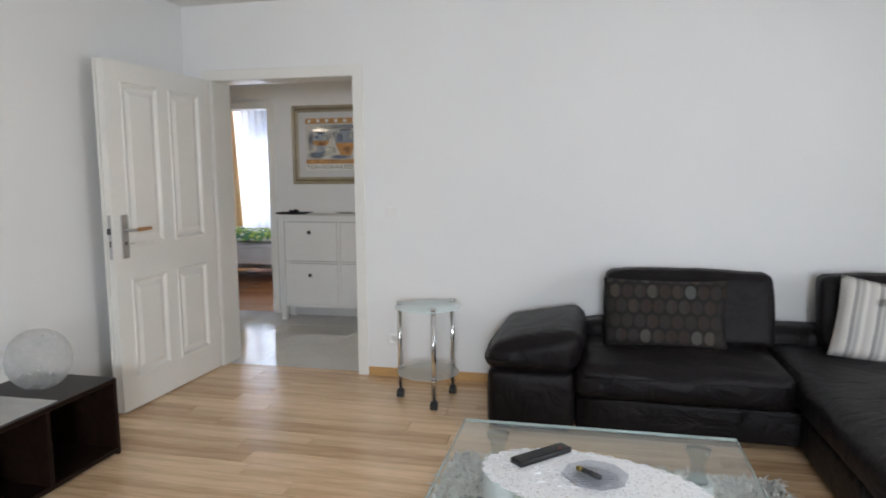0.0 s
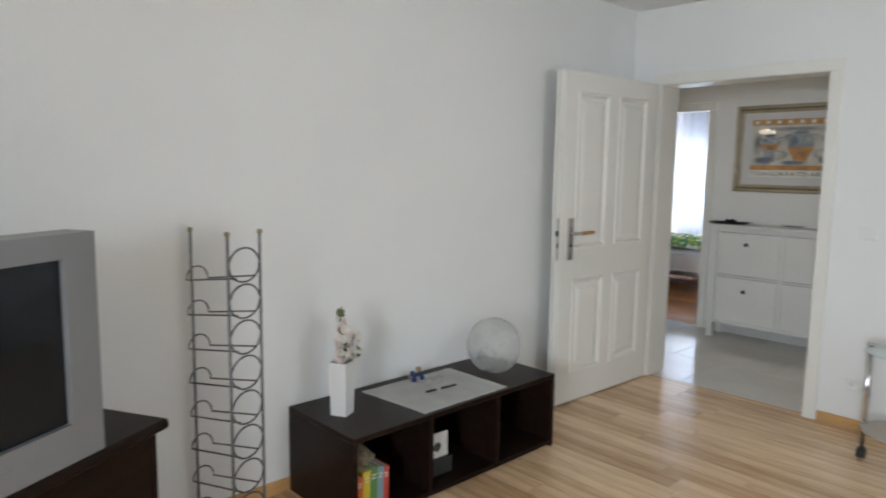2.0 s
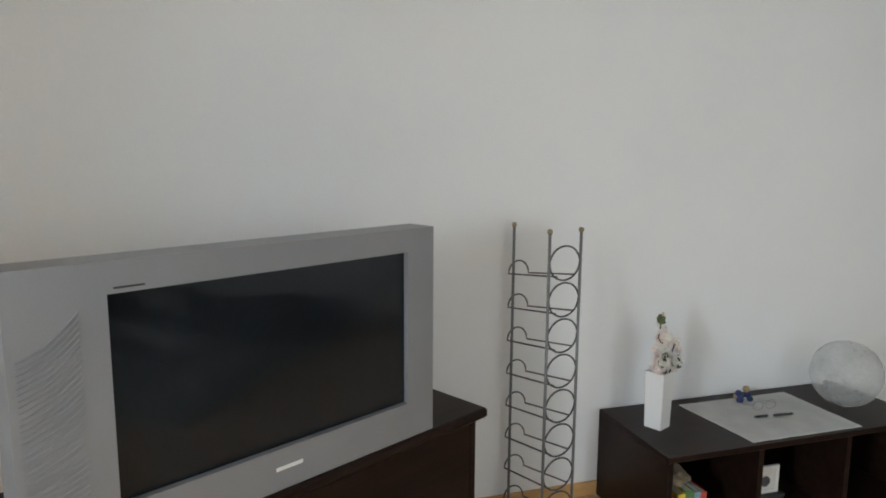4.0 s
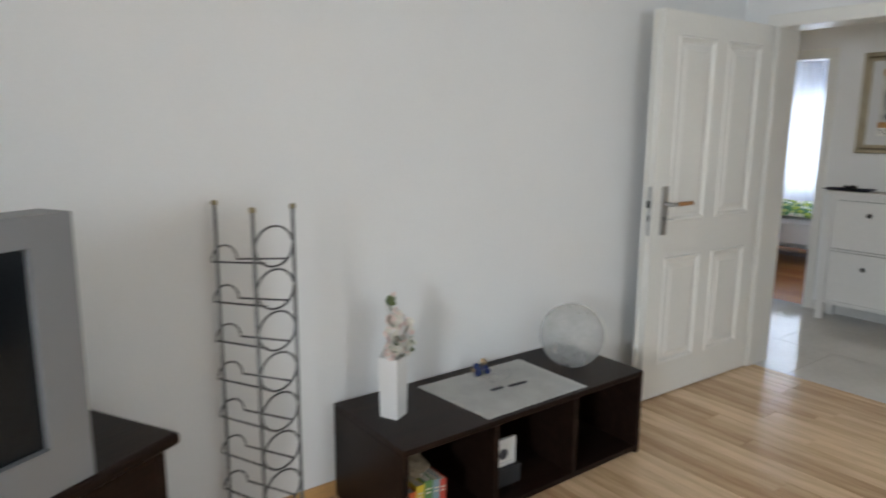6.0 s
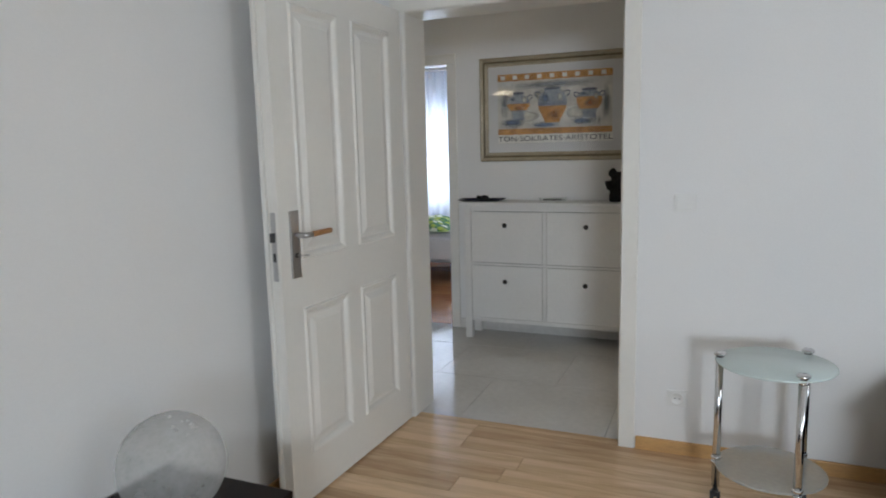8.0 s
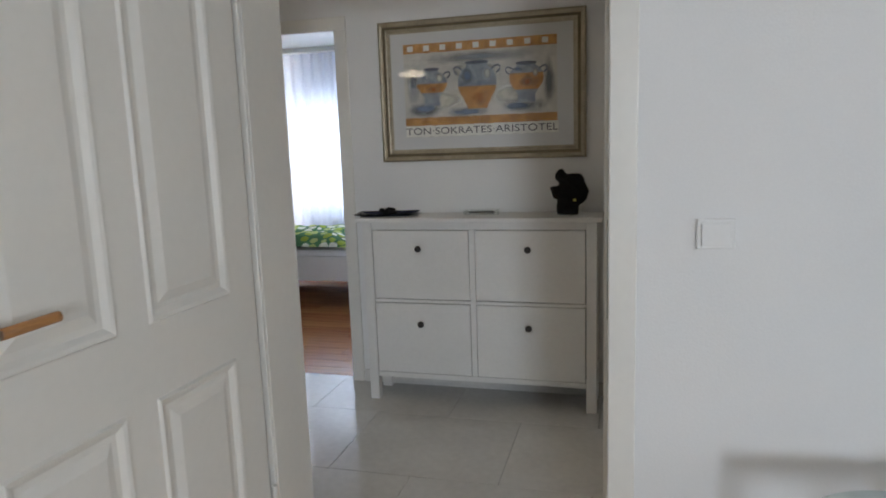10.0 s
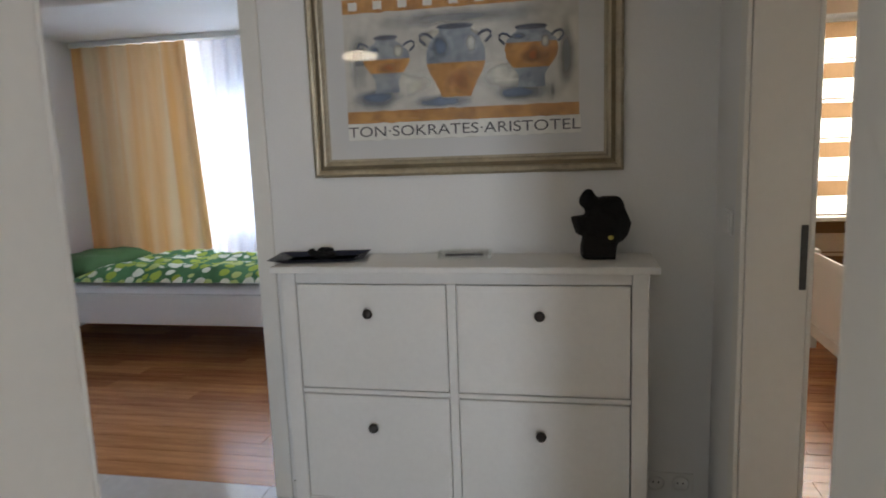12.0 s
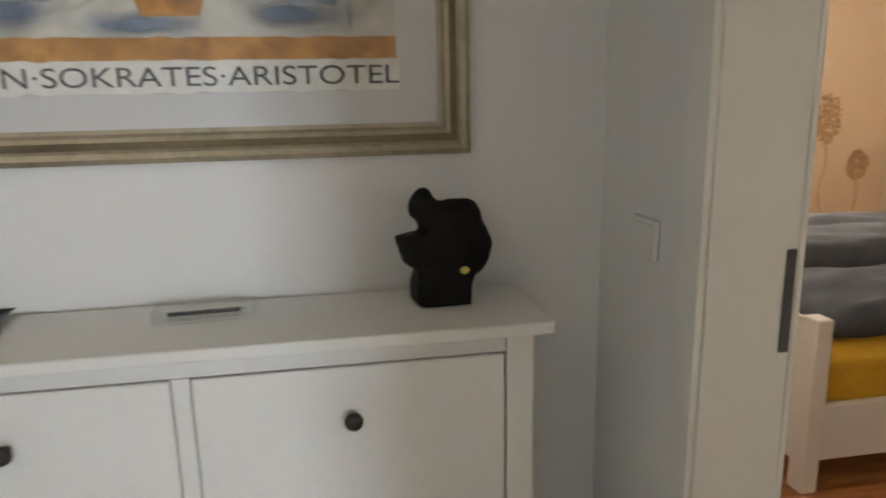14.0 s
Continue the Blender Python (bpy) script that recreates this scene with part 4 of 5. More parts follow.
def globe_lamp():
    e = thing("globe_lamp", "round clear crackled glass globe lamp", "lamp", -2.205, 2.885, 0.3785)
    m = veil("crackled_glass", (0.74, 0.75, 0.75), 0.62, 0.45)
    nt = m.node_tree
    tc, cells, fog, mix, gain = (nt.nodes.new(k) for k in ("ShaderNodeTexCoord", "ShaderNodeTexVoronoi", "ShaderNodeTexNoise", "ShaderNodeMath", "ShaderNodeMapRange"))
    cells.feature = 'DISTANCE_TO_EDGE'
    cells.inputs["Scale"].default_value, fog.inputs["Scale"].default_value = 70, 8
    for n in (cells, fog):
        nt.links.new(tc.outputs["Object"], n.inputs["Vector"])
    mix.operation = 'MULTIPLY_ADD'
    nt.links.new(cells.outputs["Distance"], mix.inputs[0])
    mix.inputs[1].default_value = 0.25
    nt.links.new(fog.outputs["Fac"], mix.inputs[2])
    gain.inputs[1].default_value, gain.inputs[2].default_value, gain.inputs[3].default_value, gain.inputs[4].default_value = 0.2, 0.85, 0.58, 0.74
    nt.links.new(mix.outputs[0], gain.inputs[0])
    nt.links.new(gain.outputs[0], [n for n in nt.nodes if n.type == 'MIX_SHADER'][1].inputs[0])
    bm = bmesh.new()
    R = 0.14
    lathe(bm, [(0.0, 0.002)] + [(R * math.sin(a), 0.136 - R * math.cos(a)) for a in [math.pi * (0.10 + 0.90 * k / 22) for k in range(23)]], 48)
    part("shade", bm, m, e, "", True)
    return e


globe_lamp()
VASE = shade("white_porcelain", (0.80, 0.79, 0.77), 0.22, var=0.01, bump=0.0)


def flower_vase():
    e = thing("flower_vase", "white square vase with pale pink artificial flowers", "vase", -2.228, 1.972, 0.3785, 26)
    bm = bmesh.new()
    n = 8
    prev = None
    for k in range(n + 1):
        a, w = 0.0, 0.035 + 0.004 * k / n
        ring = [bm.verts.new((w * math.sqrt(2) * math.cos(a + q * math.pi / 2 + math.pi / 4), w * math.sqrt(2) * math.sin(a + q * math.pi / 2 + math.pi / 4), 0.225 * k / n)) for q in range(4)]
        if prev:
            for q in range(4):
                bm.faces.new((prev[q], prev[(q + 1) % 4], ring[(q + 1) % 4], ring[q]))
        else:
            bm.faces.new(ring[::-1])
        prev = ring
    inner = [bm.verts.new((v.co.x * 0.86, v.co.y * 0.86, 0.225)) for v in prev]
    low = [bm.verts.new((v.co.x * 0.8, v.co.y * 0.8, 0.12)) for v in prev]
    for q in range(4):
        bm.faces.new((prev[q], prev[(q + 1) % 4], inner[(q + 1) % 4], inner[q]))
        bm.faces.new((inner[q], inner[(q + 1) % 4], low[(q + 1) % 4], low[q]))
    bm.faces.new(low)
    part("vase_body", bm, VASE, e)
    leaf_m = shade("dull_green_leaf", (0.10, 0.13, 0.05), 0.6, var=0.2)
    pinks = [veil("pale_pink_petal", (0.96, 0.80, 0.76), 0.0, 0.5), veil("cream_petal", (0.96, 0.92, 0.84), 0.0, 0.5), veil("white_petal", (0.96, 0.95, 0.92), 0.0, 0.5)]
    rnd = random.Random(8)
    stems = [((0, 0, 0.12), (-0.01, 0.0, 0.3), (0.01, -0.03, 0.455)), ((0, 0.02, 0.12), (0.015, 0.035, 0.27), (0.03, 0.06, 0.34)), ((0, -0.02, 0.12), (0.01, -0.03, 0.25), (0.03, -0.045, 0.30)), ((0, 0, 0.12), (-0.02, 0.03, 0.28), (-0.01, 0.05, 0.38)), ((0.02, 0, 0.12), (0.04, 0.01, 0.25), (0.06, 0.02, 0.29))]
    for s in stems:
        bm = bmesh.new()
        pipe(bm, s, 0.0028, 6)
        part("stem", bm, leaf_m, e, "", True)
        a, b, c = (Vector(p) for p in s)
        for k in range(22):
            t = rnd.uniform(0.35, 1.0)
            p = (a * (1 - t) ** 2 + b * 2 * t * (1 - t) + c * t * t) + Vector((rnd.uniform(-1, 1), rnd.uniform(-1, 1), rnd.uniform(-0.6, 0.6))) * 0.026 * (1.3 - t)
            if p.z < 0.235:
                continue
            bm = bmesh.new()
            size = rnd.uniform(0.014, 0.024) * (1.35 - 0.6 * t)
            green = rnd.random() < 0.12
            face = Vector((rnd.uniform(0.2, 1), rnd.uniform(-1, 0.6), rnd.uniform(-0.3, 0.8))).normalized()
            side = face.orthogonal().normalized()
            for q in range(5):
                w = (Matrix.Rotation(q * 1.257 + k, 3, face) @ side + face * 0.45).normalized()
                sd = w.cross(face).normalized()
                outline = [(0.0, 0.12), (0.35, 0.45), (0.75, 0.55), (1.1, 0.3), (1.2, 0.0), (1.1, -0.3), (0.75, -0.55), (0.35, -0.45), (0.0, -0.12)]
                bm.faces.new([bm.verts.new(p + w * size * u + sd * size * v + face * size * 0.25 * u * u) for u, v in outline])
            part("leaf" if green else "blossom", bm, leaf_m if green else rnd.choice(pinks), e)
    return e


flower_vase()


def figurine():
    bm = bmesh.new()
    rnd = random.Random(5)
    for k in range(9):
        c = Vector((rnd.uniform(-0.02, 0.02), rnd.uniform(-0.03, 0.03), rnd.uniform(0.012, 0.035)))
        if k == 0:
            c = Vector((0, 0.01, 0.055))
        r = bmesh.ops.create_icosphere(bm, subdivisions=2, radius=rnd.uniform(0.011, 0.016), matrix=Matrix.Translation(c))
        for f in {f for v in r['verts'] for f in v.link_faces}:
            f.material_index = 1 if k in (0, 4) else 0
    ob = link("figurine", bm, [shade("cobalt_glaze", (0.02, 0.035, 0.13), 0.25), shade("tan_glaze", (0.36, 0.25, 0.14), 0.4)], None, True)
    ob.matrix_world = pose(-2.345, 2.487, 0.3795)
    return tagged(ob, "small cobalt blue and tan ceramic figurine", "figurine")


figurine()


def pen_thing(x, y, rz, l):
    e = thing("pen", "short dark ballpoint pen lying on the runner", "pen", x, y, 0.3825, rz, "pens on the runner")
    bm = bmesh.new()
    rod(bm, (-l / 2, 0, 0.005), (l / 2, 0, 0.005), 0.0048, 10)
    part("barrel", bm, TVDARK, e, "", True)
    bm = bmesh.new()
    rod(bm, (l / 2, 0, 0.005), (l / 2 + 0.012, 0, 0.005), 0.0045, 10, 0.001)
    part("tip", bm, STEEL, e, "", True)
    part("clip", solid((-l / 2 + 0.004, -l / 2 + 0.035, -0.001, 0.001, 0.0098, 0.0112)), STEEL, e)


pen_thing(-2.175, 2.425, 88, 0.055)
pen_thing(-2.165, 2.525, 86, 0.085)
sp = thing("spectacles", "thin wire reading glasses lying on the runner", "glasses", -2.235, 2.50, 0.382, 90)
bm = bmesh.new()
for cx in (-0.033, 0.033):
    pipe(bm, [(cx + 0.026 * math.cos(a), 0.004, 0.021 + 0.019 * math.sin(a)) for a in [2 * math.pi * i / 20 for i in range(20)]], 0.0012, 5, True)
pipe(bm, [(-0.008, 0.004, 0.026), (0, 0.004, 0.03), (0.008, 0.004, 0.026)], 0.0012, 5)
part("rim", bm, STEEL, sp, "", True)
for s in (-1, 1):
    bm = bmesh.new()
    pipe(bm, [(s * 0.06, 0.004, 0.024), (s * 0.062, 0.06, 0.012), (s * 0.06, 0.10, 0.003)], 0.0012, 5)
    part("temple", bm, STEEL, sp, "", True)


def books():
    cols = [("orange", (0.62, 0.12, 0.035)), ("yellow", (0.65, 0.48, 0.04)), ("green", (0.10, 0.22, 0.07)), ("blue-grey", (0.20, 0.30, 0.36)), ("red", (0.48, 0.06, 0.04)), ("cream", (0.5, 0.44, 0.33))]
    paper = shade("book_paper", (0.62, 0.58, 0.48), 0.9)
    y = 1.895
    for k, (nm, c) in enumerate(cols[:5]):
        w, h = (0.030, 0.034, 0.036, 0.03, 0.026)[k], (0.150, 0.165, 0.172, 0.165, 0.158)[k]
        e = thing("book", f"{nm} paperback standing in the low shelf", "book", -2.15, y + w / 2, 0.0345, 0, "books in the low shelf")
        e.rotation_euler = (radians(-3 + k * 0.4), 0, 0)
        cover = shade(nm + "_cover", c, 0.45, var=0.06)
        part("cover", solid((-0.12, 0.12, -w / 2, -w / 2 + 0.002, 0.003, h), (-0.12, 0.12, w / 2 - 0.002, w / 2, 0.003, h), (0.12, 0.122, -w / 2, w / 2, 0.003, h)), cover, e)
        part("pages", solid((-0.115, 0.1195, -w / 2 + 0.0022, w / 2 - 0.0022, 0.005, h - 0.004)), paper, e)
        for z in (0.72, 0.8):
            part("spine_bar", solid((0.1222, 0.1228, -w * 0.3, w * 0.3, h * z, h * z + 0.006)), paper, e)
        y += w + 0.002
    bag = bmesh.new()
    bmesh.ops.create_icosphere(bag, subdivisions=4, radius=1)
    for v in bag.verts:
        v.co = Vector((v.co.x * 0.09, v.co.y * 0.065, v.co.z * 0.028)) * (1 + 0.35 * noise.noise(v.co * 2.5) + 0.2 * noise.noise(v.co * 6))
    ob = link("crumpled_bag", bag, shade("brown_paper", (0.34, 0.27, 0.18), 0.8, var=0.15), None, True)
    ob.matrix_world = pose(-2.15, 1.97, 0.226)
    tagged(ob, "crumpled brown paper bag lying on the books", "bag")


books()
bx = thing("storage_box", "small dark grey box inside the low shelf", "box", -2.13, 2.395, 0.0345)
part("body", solid((-0.07, 0.07, -0.062, 0.062, 0.0, 0.062), bevel=0.003), TVDARK, bx)
part("lid", solid((-0.073, 0.073, -0.065, 0.065, 0.0625, 0.076), bevel=0.003), TVDARK, bx)
ph = thing("photo_frame", "small white photo frame standing on a box", "photo frame", -2.085, 2.39, 0.111, 90)
part("frame", solid((-0.052, 0.052, -0.008, 0.004, 0.0, 0.014), (-0.052, 0.052, -0.008, 0.004, 0.098, 0.112), (-0.052, -0.038, -0.008, 0.004, 0.014, 0.098), (0.038, 0.052, -0.008, 0.004, 0.014, 0.098)), PLASTIC, ph)
part("mat_board", solid((-0.0375, 0.0375, -0.003, 0.003, 0.0145, 0.0975)), PWHITE, ph)
bm = bmesh.new()
lathe(bm, [(0.0, 0.0), (0.022, 0.0), (0.022, 0.001), (0.0, 0.001)], 20)
bmesh.ops.rotate(bm, verts=bm.verts, matrix=Matrix.Rotation(radians(90), 3, 'X'))
bmesh.ops.translate(bm, verts=bm.verts, vec=(-0.008, -0.0034, 0.048))
part("dark_motif", bm, INK, ph)
part("strut", solid((-0.008, 0.008, 0.005, 0.012, 0.0, 0.08)), PLASTIC, ph)

# ---- hall ----
def shoe_cabinet():
    X0, X1, YFR, YB, H = -2.515, -1.345, 5.94, 6.172, 0.964
    e = thing("shoe_cabinet", "white shoe cabinet with four tilting fronts and dark knobs", "cabinet", 0, 0, 0)
    part("top", solid((X0 - 0.022, X1 + 0.027, 5.905, YB, H - 0.022, H), bevel=0.004), CABINET, e)
    for x in (X0, X1 - 0.05):
        part("leg", solid((x, x + 0.05, YFR, YFR + 0.045, 0, H - 0.0225), bevel=0.003), CABINET, e)
        part("leg", solid((x, x + 0.05, YB - 0.045, YB, 0, H - 0.0225), bevel=0.003), CABINET, e)
        part("side_panel", solid((x + 0.012, x + 0.03, YFR + 0.0455, YB - 0.0455, 0.13, H - 0.0225)), CABINET, e)
    cx = (-1.957 - 1.933) / 2
    part("top_rail", solid((X0 + 0.0505, X1 - 0.0505, YFR + 0.004, YFR + 0.024, 0.9025, H - 0.0225), bevel=0.002), CABINET, e)
    part("bottom_rail", solid((X0 + 0.0505, X1 - 0.0505, YFR + 0.004, YFR + 0.024, 0.125, 0.152), bevel=0.002), CABINET, e)
    part("middle_rail", solid((X0 + 0.0505, X1 - 0.0505, YFR + 0.006, YFR + 0.024, 0.527, 0.543), bevel=0.002), CABINET, e)
    part("centre_stile", solid((cx - 0.014, cx + 0.014, YFR + 0.0035, YFR + 0.0245, 0.1525, 0.902), bevel=0.002), CABINET, e)
    part("back_panel", solid((X0 + 0.031, X1 - 0.031, YFR + 0.12, YFR + 0.126, 0.13, H - 0.023)), TVDARK, e)
    for a, b, kx in ((X0 + 0.0535, cx - 0.0165, -2.216), (cx + 0.0165, X1 - 0.0535, -1.668)):
        for c, d, kz in ((0.1545, 0.5235, 0.42), (0.5475, 0.899, 0.808)):
            fr = part("front", solid((a, b, YFR + 0.002, YFR + 0.022, c, d), bevel=0.003), CABINET, e, "white tilting front")
            bm = bmesh.new()
            lathe(bm, [(0.007, 0.0), (0.007, 0.010), (0.013, 0.014), (0.0165, 0.02), (0.015, 0.027), (0.008, 0.030), (0.0, 0.0305)], 22)
            bmesh.ops.rotate(bm, verts=bm.verts, matrix=Matrix.Rotation(radians(90), 3, 'X'))
            bmesh.ops.translate(bm, verts=bm.verts, vec=(kx, YFR + 0.0018, kz))
            part("knob", bm, shade("dark_pewter", (0.045, 0.04, 0.038), 0.35, 0.6), fr, "dark metal knob", True)
    return e


shoe_cabinet()


def sheet(x0, x1, y, z0, z1):
    bm = bmesh.new()
    bm.faces.new([bm.verts.new(p) for p in ((x0, y, z0), (x1, y, z0), (x1, y, z1), (x0, y, z1))])
    return bm


def wash(name, colour, strength=0.9, blot=9.0):
    """Watercolour wash: pigment that thins out unevenly towards the rim of its patch."""
    m = shade(name, colour, 0.8, var=0.2, scale=12, grain=50, bump=0.0)
    nt = m.node_tree
    tc, mp, ln, nz, ad, rg, tr, mx = (nt.nodes.new(k) for k in ("ShaderNodeTexCoord", "ShaderNodeMapping", "ShaderNodeVectorMath", "ShaderNodeTexNoise", "ShaderNodeMath", "ShaderNodeMapRange", "ShaderNodeBsdfTransparent", "ShaderNodeMixShader"))
    mp.inputs["Location"].default_value, mp.inputs["Scale"].default_value = (-1, 0, -1), (2, 0, 2)
    ln.operation = 'LENGTH'
    nt.links.new(tc.outputs["Generated"], mp.inputs[0])
    nt.links.new(mp.outputs[0], ln.inputs[0])
    nz.inputs["Scale"].default_value, nz.inputs["Detail"].default_value = blot, 4
    nt.links.new(tc.outputs["Object"], nz.inputs["Vector"])
    ad.operation, ad.inputs[1].default_value = 'MULTIPLY_ADD', 0.9
    nt.links.new(nz.outputs["Fac"], ad.inputs[0])
    nt.links.new(ln.outputs["Value"], ad.inputs[2])
    rg.interpolation_type = 'SMOOTHSTEP'
    rg.inputs[1].default_value, rg.inputs[2].default_value, rg.inputs[3].default_value, rg.inputs[4].default_value = 0.55, 1.35, strength, 0.0
    nt.links.new(ad.outputs[0], rg.inputs[0])
    nt.links.new(rg.outputs[0], mx.inputs[0])
    nt.links.new(tr.outputs[0], mx.inputs[1])
    nt.links.new(nt.nodes["Principled BSDF"].outputs[0], mx.inputs[2])
    nt.links.new(mx.outputs[0], nt.nodes["Material Output"].inputs[0])
    return m


PWASH, PDUSK, PGLOW, POCHRE = wash("blue_grey_wash", (0.15, 0.20, 0.30)), wash("slate_wash", (0.20, 0.22, 0.25), 0.7, 6), wash("cream_wash", (0.78, 0.73, 0.63), 0.7, 7), wash("rust_wash", (0.40, 0.14, 0.04), 0.6, 22)


def framed_print():
    e = thing("framed_print", "framed print of three antique jars behind glass", "picture", -1.936, YN, 1.591)
    w, h, fw = 0.529, 0.356, 0.062
    # moulded frame: four mitred lengths
    prof = [(0.0, -0.002), (0.0, -0.020), (0.010, -0.027), (0.020, -0.024), (0.026, -0.019), (0.040, -0.022), (0.048, -0.019), (0.054, -0.010), (fw, -0.009), (fw, -0.002)]
    cors = [(-1, -1), (1, -1), (1, 1), (-1, 1)]
    for k in range(4):
        bm = bmesh.new()
        ends = []
        for sx, sz in (cors[k], cors[(k + 1) % 4]):
            ends.append([bm.verts.new((sx * (w - d), y, sz * (h - d))) for d, y in prof])
        A, B = ends
        for i in range(len(prof) - 1):
            bm.faces.new((A[i], A[i + 1], B[i + 1], B[i])).material_index = 1 if i in (4,) else 0
        ob = part("frame_rail", bm, [GILT, GILT_DARK], e, "champagne gilt moulding")
    part("mount", solid((-w + 0.05, w - 0.05, -0.0065, -0.003, -h + 0.05, h - 0.05)), MOUNT, e, "white mount")
    pic = part("print", solid((-0.398, 0.389, -0.0075, -0.0067, -0.232, 0.239)), PPALE, e, "faded print of jars")
    y = -0.0079

    def flat(name, pts, m, lift=0.0):
        bm = bmesh.new()
        bm.faces.new([bm.verts.new((a, y - lift, b)) for a, b in pts])
        return part(name, bm, m, pic)

    def ragged(x0, x1, z0, z1, n=30, seed=0, amp=0.004):
        top = [(x0 + (x1 - x0) * i / n, z1 + amp * noise.noise(Vector((i * 0.9, seed, 0)))) for i in range(n + 1)]
        bot = [(x0 + (x1 - x0) * i / n, z0 + amp * noise.noise(Vector((i * 0.9, seed + 5, 0)))) for i in range(n, -1, -1)]
        return bot[::-1] + top[::-1]

    def patch(x0, x1, z0, z1, m, lift):
        ob = flat("wash", [(x0, z0), (x1, z0), (x1, z1), (x0, z1)], m, lift)
        ob.visible_shadow = False

    flat("upper_band", ragged(-0.398, 0.389, 0.192, 0.2385, seed=1), ORANGE)
    for i in range(9):
        x = -0.376 + i * 0.0865
        flat("band_square", ragged(x, x + 0.031, 0.202, 0.229, 5, i, 0.003), PWHITE, 0.0004)
    flat("lower_band", ragged(-0.398, 0.389, -0.173, -0.133, seed=2), ORANGE)
    flat("text_strip", ragged(-0.398, 0.394, -0.231, -0.174, seed=3, amp=0.006), PWHITE)
    # ground tones behind the jars
    for x0, x1, z0, z1, m in ((-0.398, 0.389, 0.12, 0.196, PDUSK), (-0.398, -0.30, -0.13, 0.19, PDUSK), (0.31, 0.389, -0.13, 0.19, PDUSK), (-0.36, -0.02, -0.12, 0.02, PGLOW), (0.02, 0.30, -0.12, 0.04, PGLOW), (-0.2, 0.16, 0.02, 0.17, PGLOW), (-0.398, -0.18, -0.14, -0.05, PDUSK), (0.12, 0.389, -0.14, -0.05, PDUSK)):
        patch(x0, x1, z0, z1, m, 0.0002)

    def jar(cx, s, profile, cuts):
        """An amphora: half-widths by height, cut into blue shoulder, orange belly and blue foot."""
        def width(z):
            for (w0, z0), (w1, z1) in zip(profile, profile[1:]):
                if z0 <= z <= z1:
                    t = (z - z0) / (z1 - z0)
                    return 0.95 * (w0 + (w1 - w0) * t)
            return 0.95 * profile[-1][0]
        levels = [profile[0][1], *cuts, profile[-1][1]]
        mats = [PBLUE, ORANGE, PBLUE] if len(cuts) == 2 else [ORANGE, PBLUE]
        for k, (z0, z1) in enumerate(zip(levels, levels[1:])):
            zs = [z0 + (z1 - z0) * i / 12 for i in range(13)]
            edge = [(width(z) + 0.0015 * noise.noise(Vector((z * 60, cx, k))), z) for z in zs]
            flat("jar", [(cx + w, z) for w, z in edge] + [(cx - w, z) for w, z in edge[::-1]], mats[k], 0.0006)
        zb, zt, wm = profile[0][1], profile[-1][1], max(w for w, z in profile)
        flat("jar_mouth", [(cx + profile[-1][0] * math.cos(t), zt + 0.009 * math.sin(t)) for t in [2 * math.pi * i / 18 for i in range(18)]], PSHADE, 0.0010)
        # light on one flank, dusk on the other, rust in the belly
        patch(cx + wm * 0.2, cx + wm * 0.8, zb + (zt - zb) * 0.55, zt - 0.01, PGLOW, 0.0012)
        patch(cx - wm * 0.85, cx - wm * 0.05, cuts[-1] + 0.004, zt - 0.012, PWASH, 0.0013)
        patch(cx - wm * 0.6, cx + wm * 0.8, zb + (zt - zb) * (0.0 if len(cuts) == 1 else 0.3), cuts[-1], POCHRE, 0.0011)
        patch(cx - wm * 1.7, cx + wm * 0.75, zb - 0.05, zb + 0.022, PWASH, 0.0004)
        for sx in (-1, 1):
            bm = bmesh.new()
            hz = zt - 0.036 * s
            c = [(cx + sx * (wm + s * a), y - 0.0012, hz + s * b) for a, b in ((-0.030, 0.002), (-0.014, 0.014), (0.002, 0.018), (0.013, 0.011), (0.013, -0.002), (0.004, -0.011), (-0.006, -0.020))]
            pipe(bm, c, 0.0050 * s, 6)
            part("jar_handle", bm, PSHADE, pic)

    jar(-0.25, 0.85, [(0.046, -0.074), (0.042, -0.05), (0.044, -0.03), (0.062, -0.006), (0.083, 0.022), (0.087, 0.04), (0.080, 0.062), (0.060, 0.082), (0.038, 0.094), (0.036, 0.102), (0.043, 0.108)], (-0.008, 0.037))
    jar(-0.012, 1.0, [(0.053, -0.097), (0.056, -0.085), (0.076, -0.045), (0.098, -0.01), (0.106, 0.022), (0.103, 0.055), (0.088, 0.088), (0.062, 0.108), (0.052, 0.117), (0.062, 0.130)], (0.014,))
    jar(0.238, 0.9, [(0.048, -0.078), (0.044, -0.05), (0.047, -0.034), (0.064, -0.012), (0.086, 0.015), (0.091, 0.045), (0.084, 0.072), (0.062, 0.092), (0.048, 0.1), (0.053, 0.112)], (-0.016, 0.064))
    words("TON·SOKRATES·ARISTOTEL", 0.0495, INK, pic, pose(-0.002, y - 0.0014, -0.204, 90), "lettering", 0.0002, 1.28)
    g = part("glazing", sheet(-w + 0.055, w - 0.055, -0.0142, -h + 0.055, h - 0.055), GLASS, e, "clear picture glass")
    g.visible_shadow = False
    return e


framed_print()


